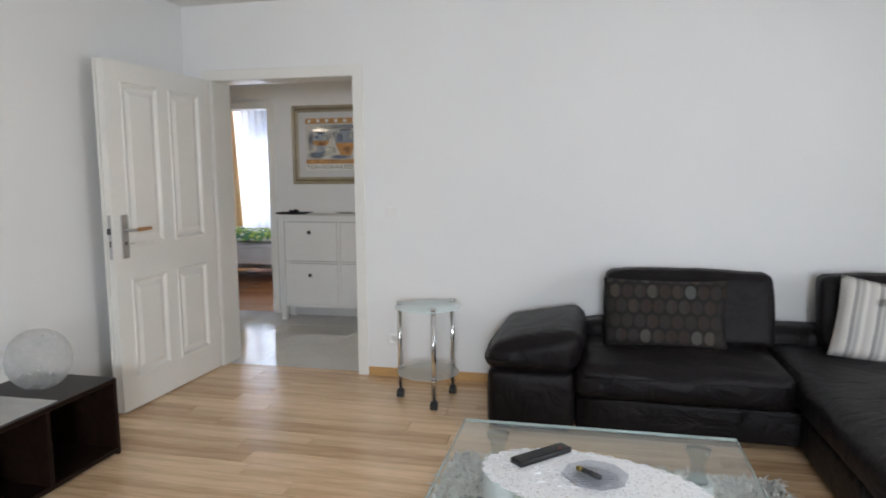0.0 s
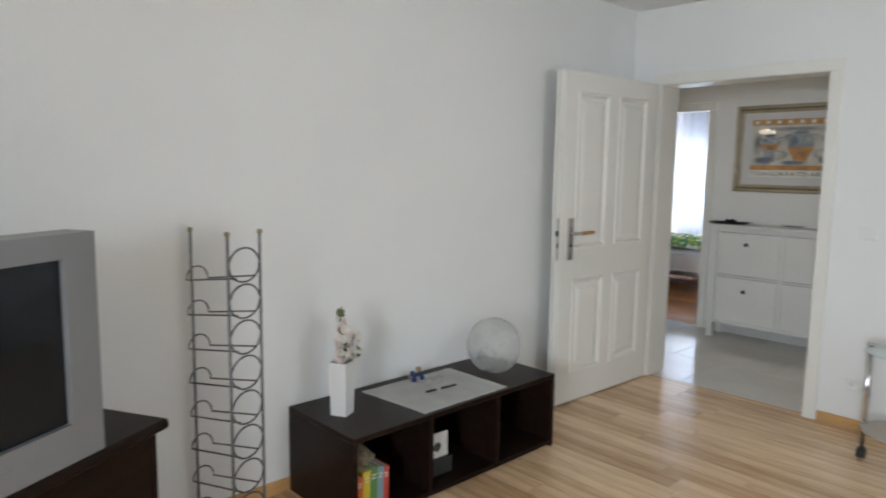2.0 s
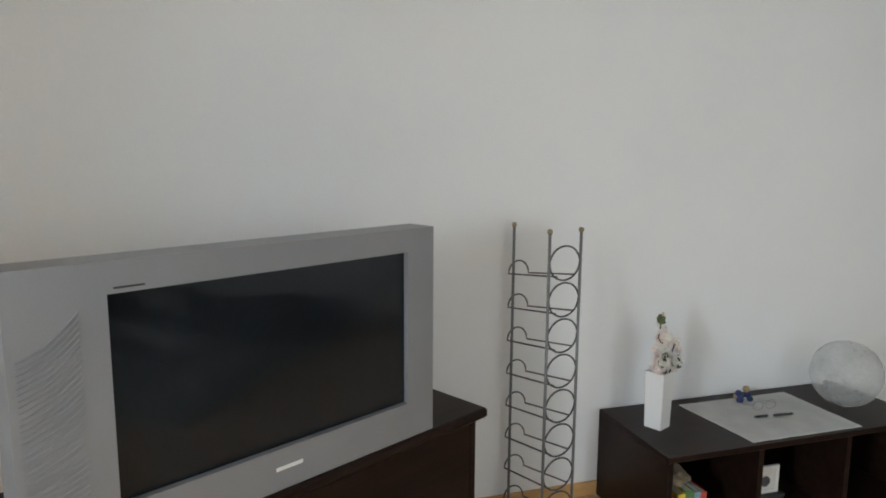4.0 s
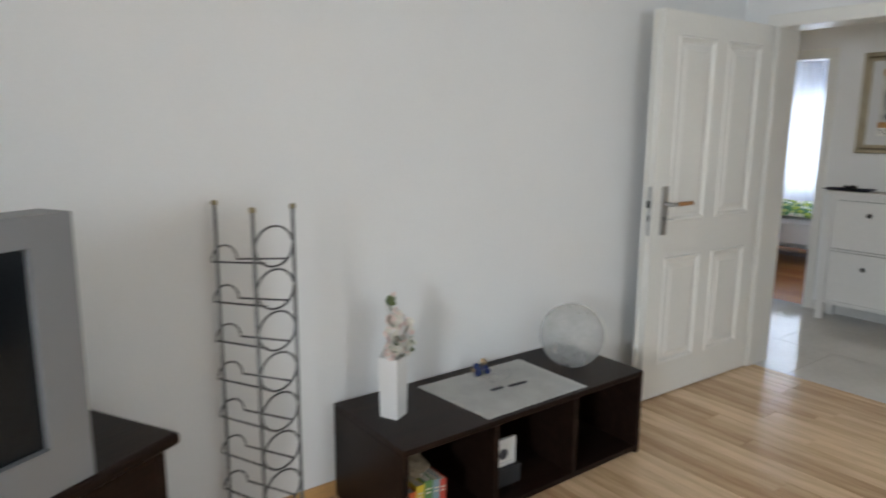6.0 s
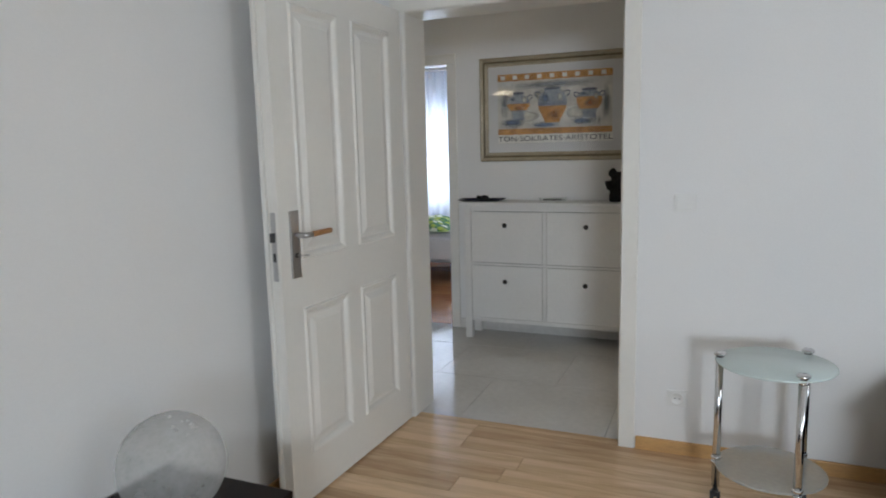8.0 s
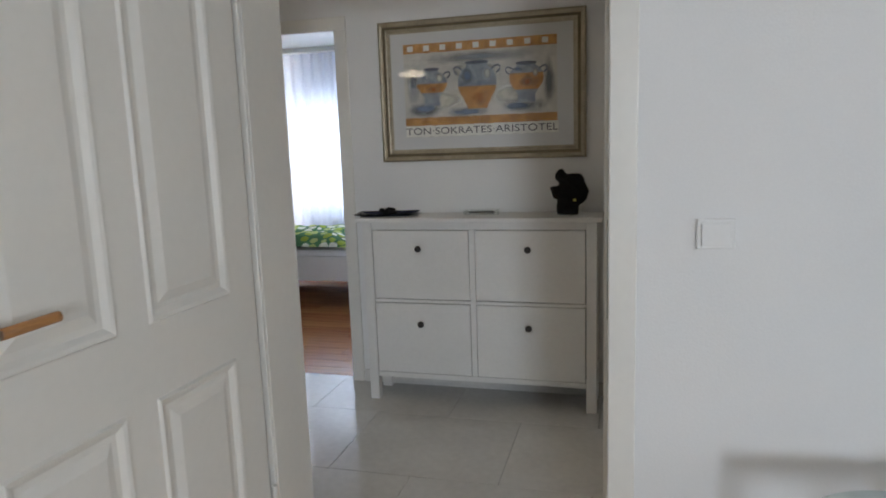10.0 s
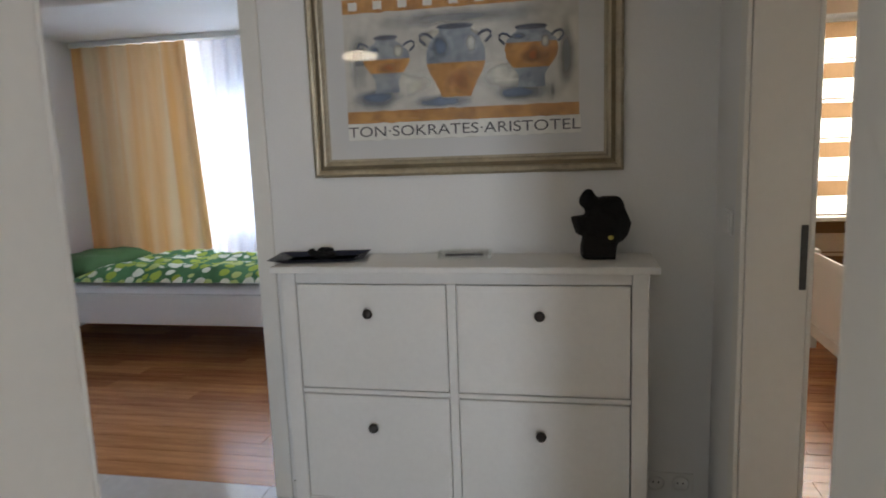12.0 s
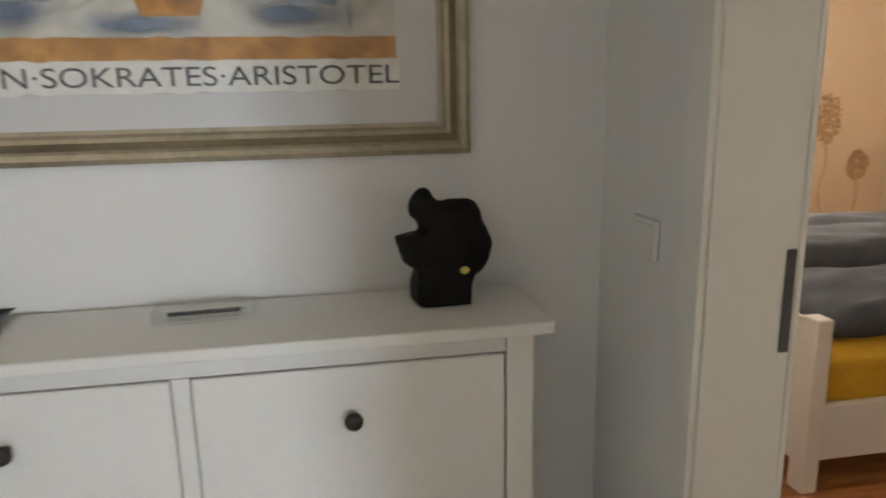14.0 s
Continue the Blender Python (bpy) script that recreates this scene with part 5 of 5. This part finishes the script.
def black_head():
    bm = bmesh.new()
    blobs = [((0.012, 0, 0.115), (0.066, 0.048, 0.062)), ((0.016, 0, 0.152), (0.056, 0.042, 0.044)), ((-0.036, 0, 0.188), (0.023, 0.024, 0.030)), ((-0.018, 0, 0.165), (0.03, 0.03, 0.034)), ((0.058, 0, 0.108), (0.040, 0.036, 0.058)), ((0.036, 0, 0.162), (0.045, 0.036, 0.036))]
    for c, r in blobs:
        bmesh.ops.create_icosphere(bm, subdivisions=2, radius=1, matrix=Matrix.Translation(c) @ Matrix.Diagonal((*r, 1)))
    box(bm, -0.056, 0.052, -0.038, 0.038, 0.0, 0.052, 0.008)
    box(bm, -0.050, 0.060, -0.034, 0.034, 0.045, 0.085, 0.01)
    bmesh.ops.create_cone(bm, cap_ends=True, segments=5, radius1=0.03, radius2=0.042, depth=0.06, matrix=Matrix.Translation((-0.046, 0, 0.108)))
    for v in bm.verts:
        v.co += Vector((1, 1, 1)) * 0.009 * noise.noise(v.co * 26)
        v.co.z = max(v.co.z, 0.0)
    ob = link("carved_head", bm, BLACK, None, False)
    md = ob.modifiers.new("fuse", 'REMESH')
    md.mode, md.voxel_size = 'VOXEL', 0.0065
    bm = bmesh.new()
    bmesh.ops.create_icosphere(bm, subdivisions=2, radius=1, matrix=Matrix.Translation((0.03, -0.052, 0.072)) @ Matrix.Diagonal((0.009, 0.004, 0.007, 1)))
    part("inlay", bm, shade("yellow_inlay", (0.55, 0.50, 0.12), 0.4), ob, "small yellow inlay")
    ob.matrix_world = pose(-1.487, 6.065, 0.9645, 0, 0, 4)
    return tagged(ob, "carved black stone head ornament on the shoe cabinet", "sculpture")


black_head()


def tray():
    e = thing("square_plate", "dark blue-black square plate with dried bark pieces", "plate", -2.415, 6.055, 0.9645, 9)
    bm = bmesh.new()
    a, b = 0.16, 0.112
    lo = [bm.verts.new((x * b, y * b * 0.55, 0.0)) for x, y in ((-1, -1), (1, -1), (1, 1), (-1, 1))]
    hi = [bm.verts.new((x * a, y * a * 0.58, 0.014)) for x, y in ((-1, -1), (1, -1), (1, 1), (-1, 1))]
    bm.faces.new(lo)
    for i in range(4):
        bm.faces.new((lo[i], lo[(i + 1) % 4], hi[(i + 1) % 4], hi[i]))
    bmesh.ops.solidify(bm, geom=list(bm.faces), thickness=0.004)
    part("dish", bm, shade("midnight_glaze", (0.028, 0.032, 0.065), 0.2), e)
    rnd = random.Random(3)
    for k in range(7):
        bm = bmesh.new()
        bmesh.ops.create_icosphere(bm, subdivisions=2, radius=1)
        s = (rnd.uniform(0.016, 0.03), rnd.uniform(0.012, 0.02), rnd.uniform(0.008, 0.015))
        for v in bm.verts:
            v.co = Vector([v.co[i] * s[i] for i in range(3)]) * (1 + 0.4 * noise.noise(v.co * 2 + Vector((k, 0, 0))))
        bmesh.ops.translate(bm, verts=bm.verts, vec=(rnd.uniform(-0.05, 0.05), rnd.uniform(-0.03, 0.03), 0.014 + 0.012 * (k % 2)))
        part("bark_piece", bm, BLACK, e)
    return e


tray()


def stick_tray():
    e = thing("glass_tray", "small clear glass tray holding a thin stick", "tray", -1.918, 6.075, 0.9645, 4)
    t = clear("tray_glass", (0.975, 0.985, 0.98))
    part("tray_base", solid((-0.088, 0.088, -0.036, 0.036, 0.0, 0.006), bevel=0.002), t, e)
    for y in (-0.036, 0.030):
        part("tray_wall", solid((-0.088, 0.088, y, y + 0.006, 0.0065, 0.024), bevel=0.002), t, e)
    for x in (-0.088, 0.082):
        part("tray_wall", solid((x, x + 0.006, -0.0295, 0.0295, 0.0065, 0.024), bevel=0.002), t, e)
    # A thin stick, built like a pen with barrel and tip.
    p = thing("ballpoint_pen", "thin dark stick lying in the glass tray", "pen", -1.918, 6.07, 0.9708, 3)
    bm = bmesh.new()
    rod(bm, (-0.065, 0, 0.0045), (0.06, 0, 0.0045), 0.004, 10)
    part("barrel", bm, TVDARK, p, "", True)
    bm = bmesh.new()
    rod(bm, (0.06, 0, 0.0045), (0.072, 0, 0.0045), 0.004, 10, 0.001)
    part("tip", bm, STEEL, p, "", True)


stick_tray()
sw = thing("hall_switch", "narrow white light switch beside the doorway", "light switch", RX, 5.978, 1.087, -90)
part("plate", solid((-0.044, 0.044, -0.009, -0.0005, -0.037, 0.037), bevel=0.003), PLASTIC, sw)
part("rocker", solid((-0.034, 0.034, -0.0135, -0.0092, -0.028, 0.028), bevel=0.002), PLASTIC, sw)
wall_socket(-1.293, YN, 0.158)
wall_socket(-1.213, YN, 0.158)


def hall_pendant():
    e = thing("pendant_lamp", "small glowing white glass bowl pendant lamp", "lamp", -2.62, 5.12, 1.77)
    m = shade("opal_glass", (0.85, 0.8, 0.7), 0.3, var=0.01, bump=0)
    bs = m.node_tree.nodes["Principled BSDF"]
    bs.inputs["Emission Color"].default_value, bs.inputs["Emission Strength"].default_value = (1.0, 0.83, 0.6, 1), 18.0
    bm = bmesh.new()
    lathe(bm, [(0.0, 0.0), (0.055, 0.003), (0.082, 0.010), (0.092, 0.022), (0.088, 0.028), (0.0, 0.05)], 32)
    part("bowl", bm, m, e, "", True)
    bm = bmesh.new()
    rod(bm, (0, 0, 0.05), (0, 0, CH - 1.77 - 0.0205), 0.003, 8)
    part("cord", bm, PLASTIC, e)
    bm = bmesh.new()
    rod(bm, (0, 0, CH - 1.77 - 0.02), (0, 0, CH - 1.77 - 0.0005), 0.04, 20)
    part("ceiling_rose", bm, PLASTIC, e)


hall_pendant()

# ---- bedroom behind the hall ----
def hanging_cloth(name, label, x0, x1, y, z0, z1, folds, depth, material, taper=0.0, seed=0):
    bm = bmesh.new()
    n, m = folds * 10, 14
    g = []
    for i in range(n + 1):
        u = i / n
        row = []
        for j in range(m + 1):
            v = j / m
            w = noise.noise(Vector((u * folds * 0.7, v * 0.8, seed)))
            x = x0 + (x1 - x0) * u + taper * u * (1 - v) + 0.02 * w
            row.append(bm.verts.new((x, y + depth * math.sin(2 * math.pi * folds * u + 1.6 * w) * (0.75 + 0.4 * w), z0 + (z1 - z0) * v)))
        g.append(row)
    for i in range(n):
        for j in range(m):
            bm.faces.new((g[i][j], g[i + 1][j], g[i + 1][j + 1], g[i][j + 1]))
    return tagged(link(name, bm, material, None, True), label, "curtain")


DRAPE = veil("yellow_curtain_cloth", (0.92, 0.66, 0.40), 0.0, 0.04)
dn = DRAPE.node_tree
dmap, dnoise, dramp = dn.nodes.new("ShaderNodeMapping"), [k for k in dn.nodes if k.type == 'TEX_NOISE'][0], [k for k in dn.nodes if k.type == 'VALTORGB'][0]
dmap.inputs["Scale"].default_value = (0.11, 0.05, 0.003)      # broad woven stripes from top to hem
dn.links.new([k for k in dn.nodes if k.type == 'TEX_COORD'][0].outputs["Object"], dmap.inputs[0])
dn.links.new(dmap.outputs[0], dnoise.inputs["Vector"])
dramp.color_ramp.elements[0].position, dramp.color_ramp.elements[1].position = 0.38, 0.62
dramp.color_ramp.elements[0].color, dramp.color_ramp.elements[1].color = (0.90, 0.54, 0.23, 1), (0.92, 0.72, 0.48, 1)
hanging_cloth("curtain", "floor-length golden yellow curtain", -5.635, -4.60, 8.88, 0.03, 2.225, 7, 0.028, DRAPE, 0.12, 1)
hanging_cloth("sheer_curtain", "white sheer curtain in front of the bedroom window", -4.66, -1.45, 8.95, 0.04, 2.225, 31, 0.022, veil("white_sheer", (0.80, 0.84, 1.0), 0.14, 0.5), 0.0, 3)
cr = thing("curtain_rail", "white curtain rail under the bedroom ceiling", "curtain rail", 0, 0, 0)
part("rail", solid((-5.64, -1.40, 8.86, 8.97, 2.228, 2.2685), bevel=0.003), PLASTIC, cr)


def duvet_cloth():
    m = shade("green_dotted_duvet", (0.10, 0.24, 0.10), 0.85, var=0.2, grain=200, bump=0.03, spec=0.15)
    nt = m.node_tree
    bs = nt.nodes["Principled BSDF"]
    tc, vo, lt, rp, mx = (nt.nodes.new(k) for k in ("ShaderNodeTexCoord", "ShaderNodeTexVoronoi", "ShaderNodeMath", "ShaderNodeValToRGB", "ShaderNodeMix"))
    vo.inputs["Scale"].default_value = 12
    vo.inputs["Randomness"].default_value = 0.6
    nt.links.new(tc.outputs["Object"], vo.inputs["Vector"])
    lt.operation, lt.inputs[1].default_value = 'LESS_THAN', 0.50
    nt.links.new(vo.outputs["Distance"], lt.inputs[0])
    nt.links.new(vo.outputs["Color"], rp.inputs[0])
    rp.color_ramp.interpolation = 'CONSTANT'
    rp.color_ramp.elements[0].color = (0.42, 0.52, 0.08, 1)
    rp.color_ramp.elements[1].color, rp.color_ramp.elements[1].position = (0.86, 0.88, 0.72, 1), 0.55
    rp.color_ramp.elements.new(0.42).color = (0.55, 0.63, 0.22, 1)
    mx.data_type = 'RGBA'
    old = bs.inputs["Base Color"].links[0].from_socket
    nt.links.new(lt.outputs[0], mx.inputs[0])
    nt.links.new(old, mx.inputs[6])
    nt.links.new(rp.outputs[0], mx.inputs[7])
    nt.links.new(mx.outputs[2], bs.inputs["Base Color"])
    return m


SHEET = shade("white_sheet", (0.84, 0.83, 0.83), 0.9, var=0.04, scale=8, grain=200, bump=0.02, spec=0.15)


def single_bed():
    e = thing("single_bed", "white single bed with a green dotted duvet", "bed", -4.33, 8.22, 0)
    x0, x1, y0, y1 = -1.06, 1.05, -0.47, 0.47
    # Far rail is carried down near the floor to block light under the bed.
    for y, z in ((y0, 0.228), (y1 - 0.03, 0.03)):
        part("side_rail", solid((x0 + 0.05, x1 - 0.05, y, y + 0.03, z, 0.432), bevel=0.004), CABINET, e)
    part("headboard", solid((x0, x0 + 0.045, y0, y1, 0.05, 0.50), bevel=0.006), CABINET, e)
    part("footboard", solid((x1 - 0.045, x1, y0, y1, 0.05, 0.45), bevel=0.006), CABINET, e)
    for x in (x0 + 0.002, x1 - 0.062):
        for y in (y0 + 0.002, y1 - 0.062):
            part("leg", solid((x, x + 0.06, y, y + 0.06, 0.0, 0.05)), CABINET, e)
    part("slat_base", solid((x0 + 0.05, x1 - 0.05, y0 + 0.031, y1 - 0.031, 0.28, 0.30)), HONEY, e)
    bm = bmesh.new()
    soft_block(bm, x0 + 0.06, x1 - 0.06, y0 + 0.035, y1 - 0.035, 0.301, 0.49, 0.04, 6, 0.01, 0.003)
    part("mattress", bm, SHEET, e, "", True)
    bm = bmesh.new()
    nx, ny, g = 60, 34, []
    for i in range(nx + 1):
        row = []
        for j in range(ny + 1):
            u, v = i / nx, j / ny
            x, y = x0 + 0.46 + (1.53) * u, y0 + 0.012 + (y1 - y0 - 0.03) * v
            ed = min(1, 6 * min(u, 1 - u, v, 1 - v) + 0.02) ** 0.5
            z = 0.495 + 0.10 * ed + 0.03 * noise.noise(Vector((x * 5, y * 5, 2))) * ed + 0.02 * noise.noise(Vector((x * 13, y * 13, 5))) * ed
            row.append(bm.verts.new((x, y, z)))
        g.append(row)
    for i in range(nx):
        for j in range(ny):
            bm.faces.new((g[i][j], g[i + 1][j], g[i + 1][j + 1], g[i][j + 1]))
    part("duvet", bm, duvet_cloth(), e, "green duvet with pale dots", True)
    bm = bmesh.new()
    pillow(bm, 0.46, 0.72, 0.17, 18, 16, 0.5, 0.02, 4)
    bmesh.ops.translate(bm, verts=bm.verts, vec=(x0 + 0.30, 0, 0.56))
    part("pillow", bm, shade("green_pillow_cloth", (0.07, 0.16, 0.05), 0.85, var=0.12, grain=200, bump=0.03), e, "plain green pillow", True)
    return e


single_bed()

# ---- bedroom beside the hall ----
GREY = shade("grey_bedding", (0.10, 0.10, 0.115), 0.85, var=0.2, scale=7, grain=200, bump=0.03, spec=0.15)
YELLOW = shade("mustard_sheet", (0.58, 0.33, 0.03), 0.85, var=0.12, scale=9, grain=200, bump=0.03, spec=0.15)
BEDWOOD = shade("bed_white", (0.76, 0.72, 0.66), 0.4, var=0.02)


def double_bed():
    e = thing("double_bed", "white wooden bed with mustard sheets and grey bedding", "bed", 0.95, 7.53, 0)
    x0, x1, y0, y1 = -1.10, 1.05, -0.86, 0.86
    bm = solid((x0, x0 + 0.03, y0 + 0.0755, y1 - 0.0755, 0.10, 0.60), bevel=0.003)
    fb = part("footboard", bm, BEDWOOD, e)
    for z0, z1 in ((0.10, 0.17), (0.555, 0.615)):
        part("footboard_rail", solid((x0 - 0.012, x0 - 0.0005, y0 + 0.0755, y1 - 0.0755, z0, z1), bevel=0.003), BEDWOOD, fb)
    for y in (y0, y1 - 0.075):
        part("post", solid((x0 - 0.015, x0 + 0.045, y, y + 0.075, 0.0, 0.622), bevel=0.006), BEDWOOD, e)
        part("post", solid((x1 - 0.045, x1 + 0.015, y, y + 0.075, 0.0, 0.95), bevel=0.006), BEDWOOD, e)
    for y in (y0 + 0.012, y1 - 0.042):
        part("side_rail", solid((x0 + 0.0455, x1 - 0.0455, y, y + 0.03, 0.115, 0.315), bevel=0.004), BEDWOOD, e)
    part("headboard", solid((x1 - 0.015, x1 + 0.008, y0 + 0.0755, y1 - 0.0755, 0.2, 0.93), bevel=0.004), BEDWOOD, e)
    bm = bmesh.new()
    soft_block(bm, x0 + 0.05, x1 - 0.05, y0 + 0.045, y1 - 0.045, 0.21, 0.47, 0.05, 8, 0.015, 0.01, 1)
    part("mattress", bm, YELLOW, e, "mustard yellow fitted sheet", True)
    for k, (cx, cy, cz, w, d, h) in enumerate(((-0.15, -0.42, 0.53, 1.55, 0.56, 0.19), (-0.1, 0.12, 0.565, 1.5, 0.5, 0.24), (-0.1, 0.56, 0.56, 1.5, 0.45, 0.22))):
        bm = bmesh.new()
        pillow(bm, w, d, h, 40, 14, 0.4, 0.03, 11 + k)
        bmesh.ops.translate(bm, verts=bm.verts, vec=(cx, cy, cz))
        part("folded_duvet", bm, GREY, e, "thick grey folded duvet", True)
    return e


double_bed()


def striped_blind():
    e = thing("striped_blind", "roller blind of brown and sheer horizontal stripes", "blind", 0, 0, 0)
    brown, sheer = veil("brown_blind_band", (0.17, 0.105, 0.055), 0.02, 0.4), veil("sheer_blind_band", (0.85, 0.83, 0.78), 0.45, 0.7)
    z, k = 2.043, 1
    bm = bmesh.new()
    rod(bm, (-0.12, 8.94, 2.07), (1.52, 8.94, 2.07), 0.028, 14)
    part("roller", bm, PLASTIC, e, "", True)
    while z > 0.42:
        h = 0.104 if k % 2 else 0.157
        bm = bmesh.new()
        vs = []
        for i in range(25):
            x = -0.1 + 1.6 * i / 24
            yy = 8.94 + 0.004 * math.sin(i * 0.8 + k)
            vs.append((bm.verts.new((x, yy, z)), bm.verts.new((x, yy, z - h + 0.001))))
        for A, B in zip(vs, vs[1:]):
            bm.faces.new((A[0], B[0], B[1], A[1]))
        dark = k % 2
        part("brown_band" if dark else "sheer_band", bm, brown if dark else sheer, e)
        if not dark:
            part("brown_line", solid((-0.1, 1.5, 8.9325, 8.9345, z - h + 0.022, z - h + 0.031)), brown, e)
        z -= h
        k += 1
    part("bottom_bar", solid((-0.1, 1.5, 8.932, 8.948, z - 0.02, z), bevel=0.004), PLASTIC, e)
    return e


striped_blind()
DECAL = shade("beige_decal", (0.52, 0.34, 0.19), 0.8, var=0.15, scale=20)
dc = thing("wall_decal", "beige dried flower decal on the bedroom wall", "wall decal", 1.7, YF, 0)
for cx, cz, a, b in ((0.0, 1.16, 0.10, 0.17), (0.27, 0.84, 0.085, 0.10)):
    bm = bmesh.new()
    rnd = random.Random(int(cx * 100))
    for k in range(260):
        t, r = rnd.uniform(0, 6.28), math.sqrt(rnd.random())
        p, q, s = cx + a * r * math.cos(t), cz + b * r * math.sin(t), rnd.uniform(0.010, 0.022)
        rot = rnd.uniform(0, 3.1)
        bm.faces.new([bm.verts.new((p + s * u * math.cos(rot) - s * 0.45 * v * math.sin(rot), -0.002 - 0.00002 * k, q + s * u * math.sin(rot) + s * 0.45 * v * math.cos(rot))) for u, v in ((-1, 0), (-0.3, -1), (0.5, -0.8), (1, 0), (0.5, 0.8), (-0.3, 1))])
    part("flower_head", bm, DECAL, dc)
    bm = bmesh.new()
    pipe(bm, [(cx + 0.02 * math.sin(i), -0.005, cz - b - 0.55 * i / 8) for i in range(9)], 0.004, 5)
    part("flower_stem", bm, DECAL, dc)

# ---- floors ----
setting("floor", solid((XW - 0.16, XE + 0.2, YS - 0.65, YD + 0.06, -0.12, -0.006)), UNDERLAY, "light oak laminate floor in long planks", "floor")
setting("floor_hall", solid((-5.95, RX2 - 0.05, YD + 0.06, YN + 0.06, -0.12, -0.006)), GROUT, "polished grey tile floor", "floor")
setting("floor_bedroom", solid((-5.95, RX2 - 0.05, YN + 0.06, YF, -0.12, -0.006)), UNDERLAY, "reddish cherry laminate floor", "floor")
setting("floor_room", solid((RX2 - 0.05, XE, YD + 0.06, YF, -0.12, -0.006)), UNDERLAY, "reddish cherry laminate floor", "floor")


def lay(parent_name, x0, x1, y0, y1, length, width, material, name, gap=0.002, stagger=None, seed=1):
    """Boards or tiles cut to the room, one object each, sharing meshes where they are alike."""
    rnd, parent, shared = random.Random(seed), bpy.data.objects[parent_name], {}
    y, row = y0, 0
    while y < y1 - 0.01:
        b = min(y + width, y1)
        x = x0 - (rnd.uniform(0, length) if stagger is None else stagger * (row % 2) * length)
        while x < x1 - 0.01:
            a, c = max(x, x0), min(x + length, x1)
            if c - a > 0.02:
                key = (round(c - a, 3), round(b - y, 3))
                if key not in shared:
                    bm = bmesh.new()
                    l, w = (c - a) / 2 - gap / 2, (b - y) / 2 - gap / 2
                    box(bm, -l, l, -w, w, -0.006, 0.0)
                    top = [v for v in bm.verts if v.co.z > -0.001]
                    for v in top:
                        v.co.x -= math.copysign(0.001, v.co.x)
                        v.co.y -= math.copysign(0.001, v.co.y)
                    me = bpy.data.meshes.new(name)
                    bmesh.ops.recalc_face_normals(bm, faces=bm.faces)
                    bm.to_mesh(me)
                    bm.free()
                    me.materials.append(material)
                    shared[key] = me
                ob = new(name, shared[key])
                ob.parent = parent
                ob.location = ((a + c) / 2, (y + b) / 2, 0)
            x += length
        y, row = y + width, row + 1


lay("floor", XW, XE, YS, YD + 0.06, 1.29, 0.128, OAK, "plank", 0.0009, seed=3)
lay("floor_hall", -5.65, RX2 - 0.05, YD + 0.06, YN + 0.06, 0.72, 0.60, TILE, "tile", 0.0012, 0.5)
lay("floor_bedroom", -5.65, RX, YN + 0.06, YF, 1.29, 0.12, CHERRY, "plank", 0.0009, seed=5)
lay("floor_room", RX2 - 0.05, 2.2, 5.0, YF, 1.29, 0.12, CHERRY, "plank", 0.0009, seed=6)
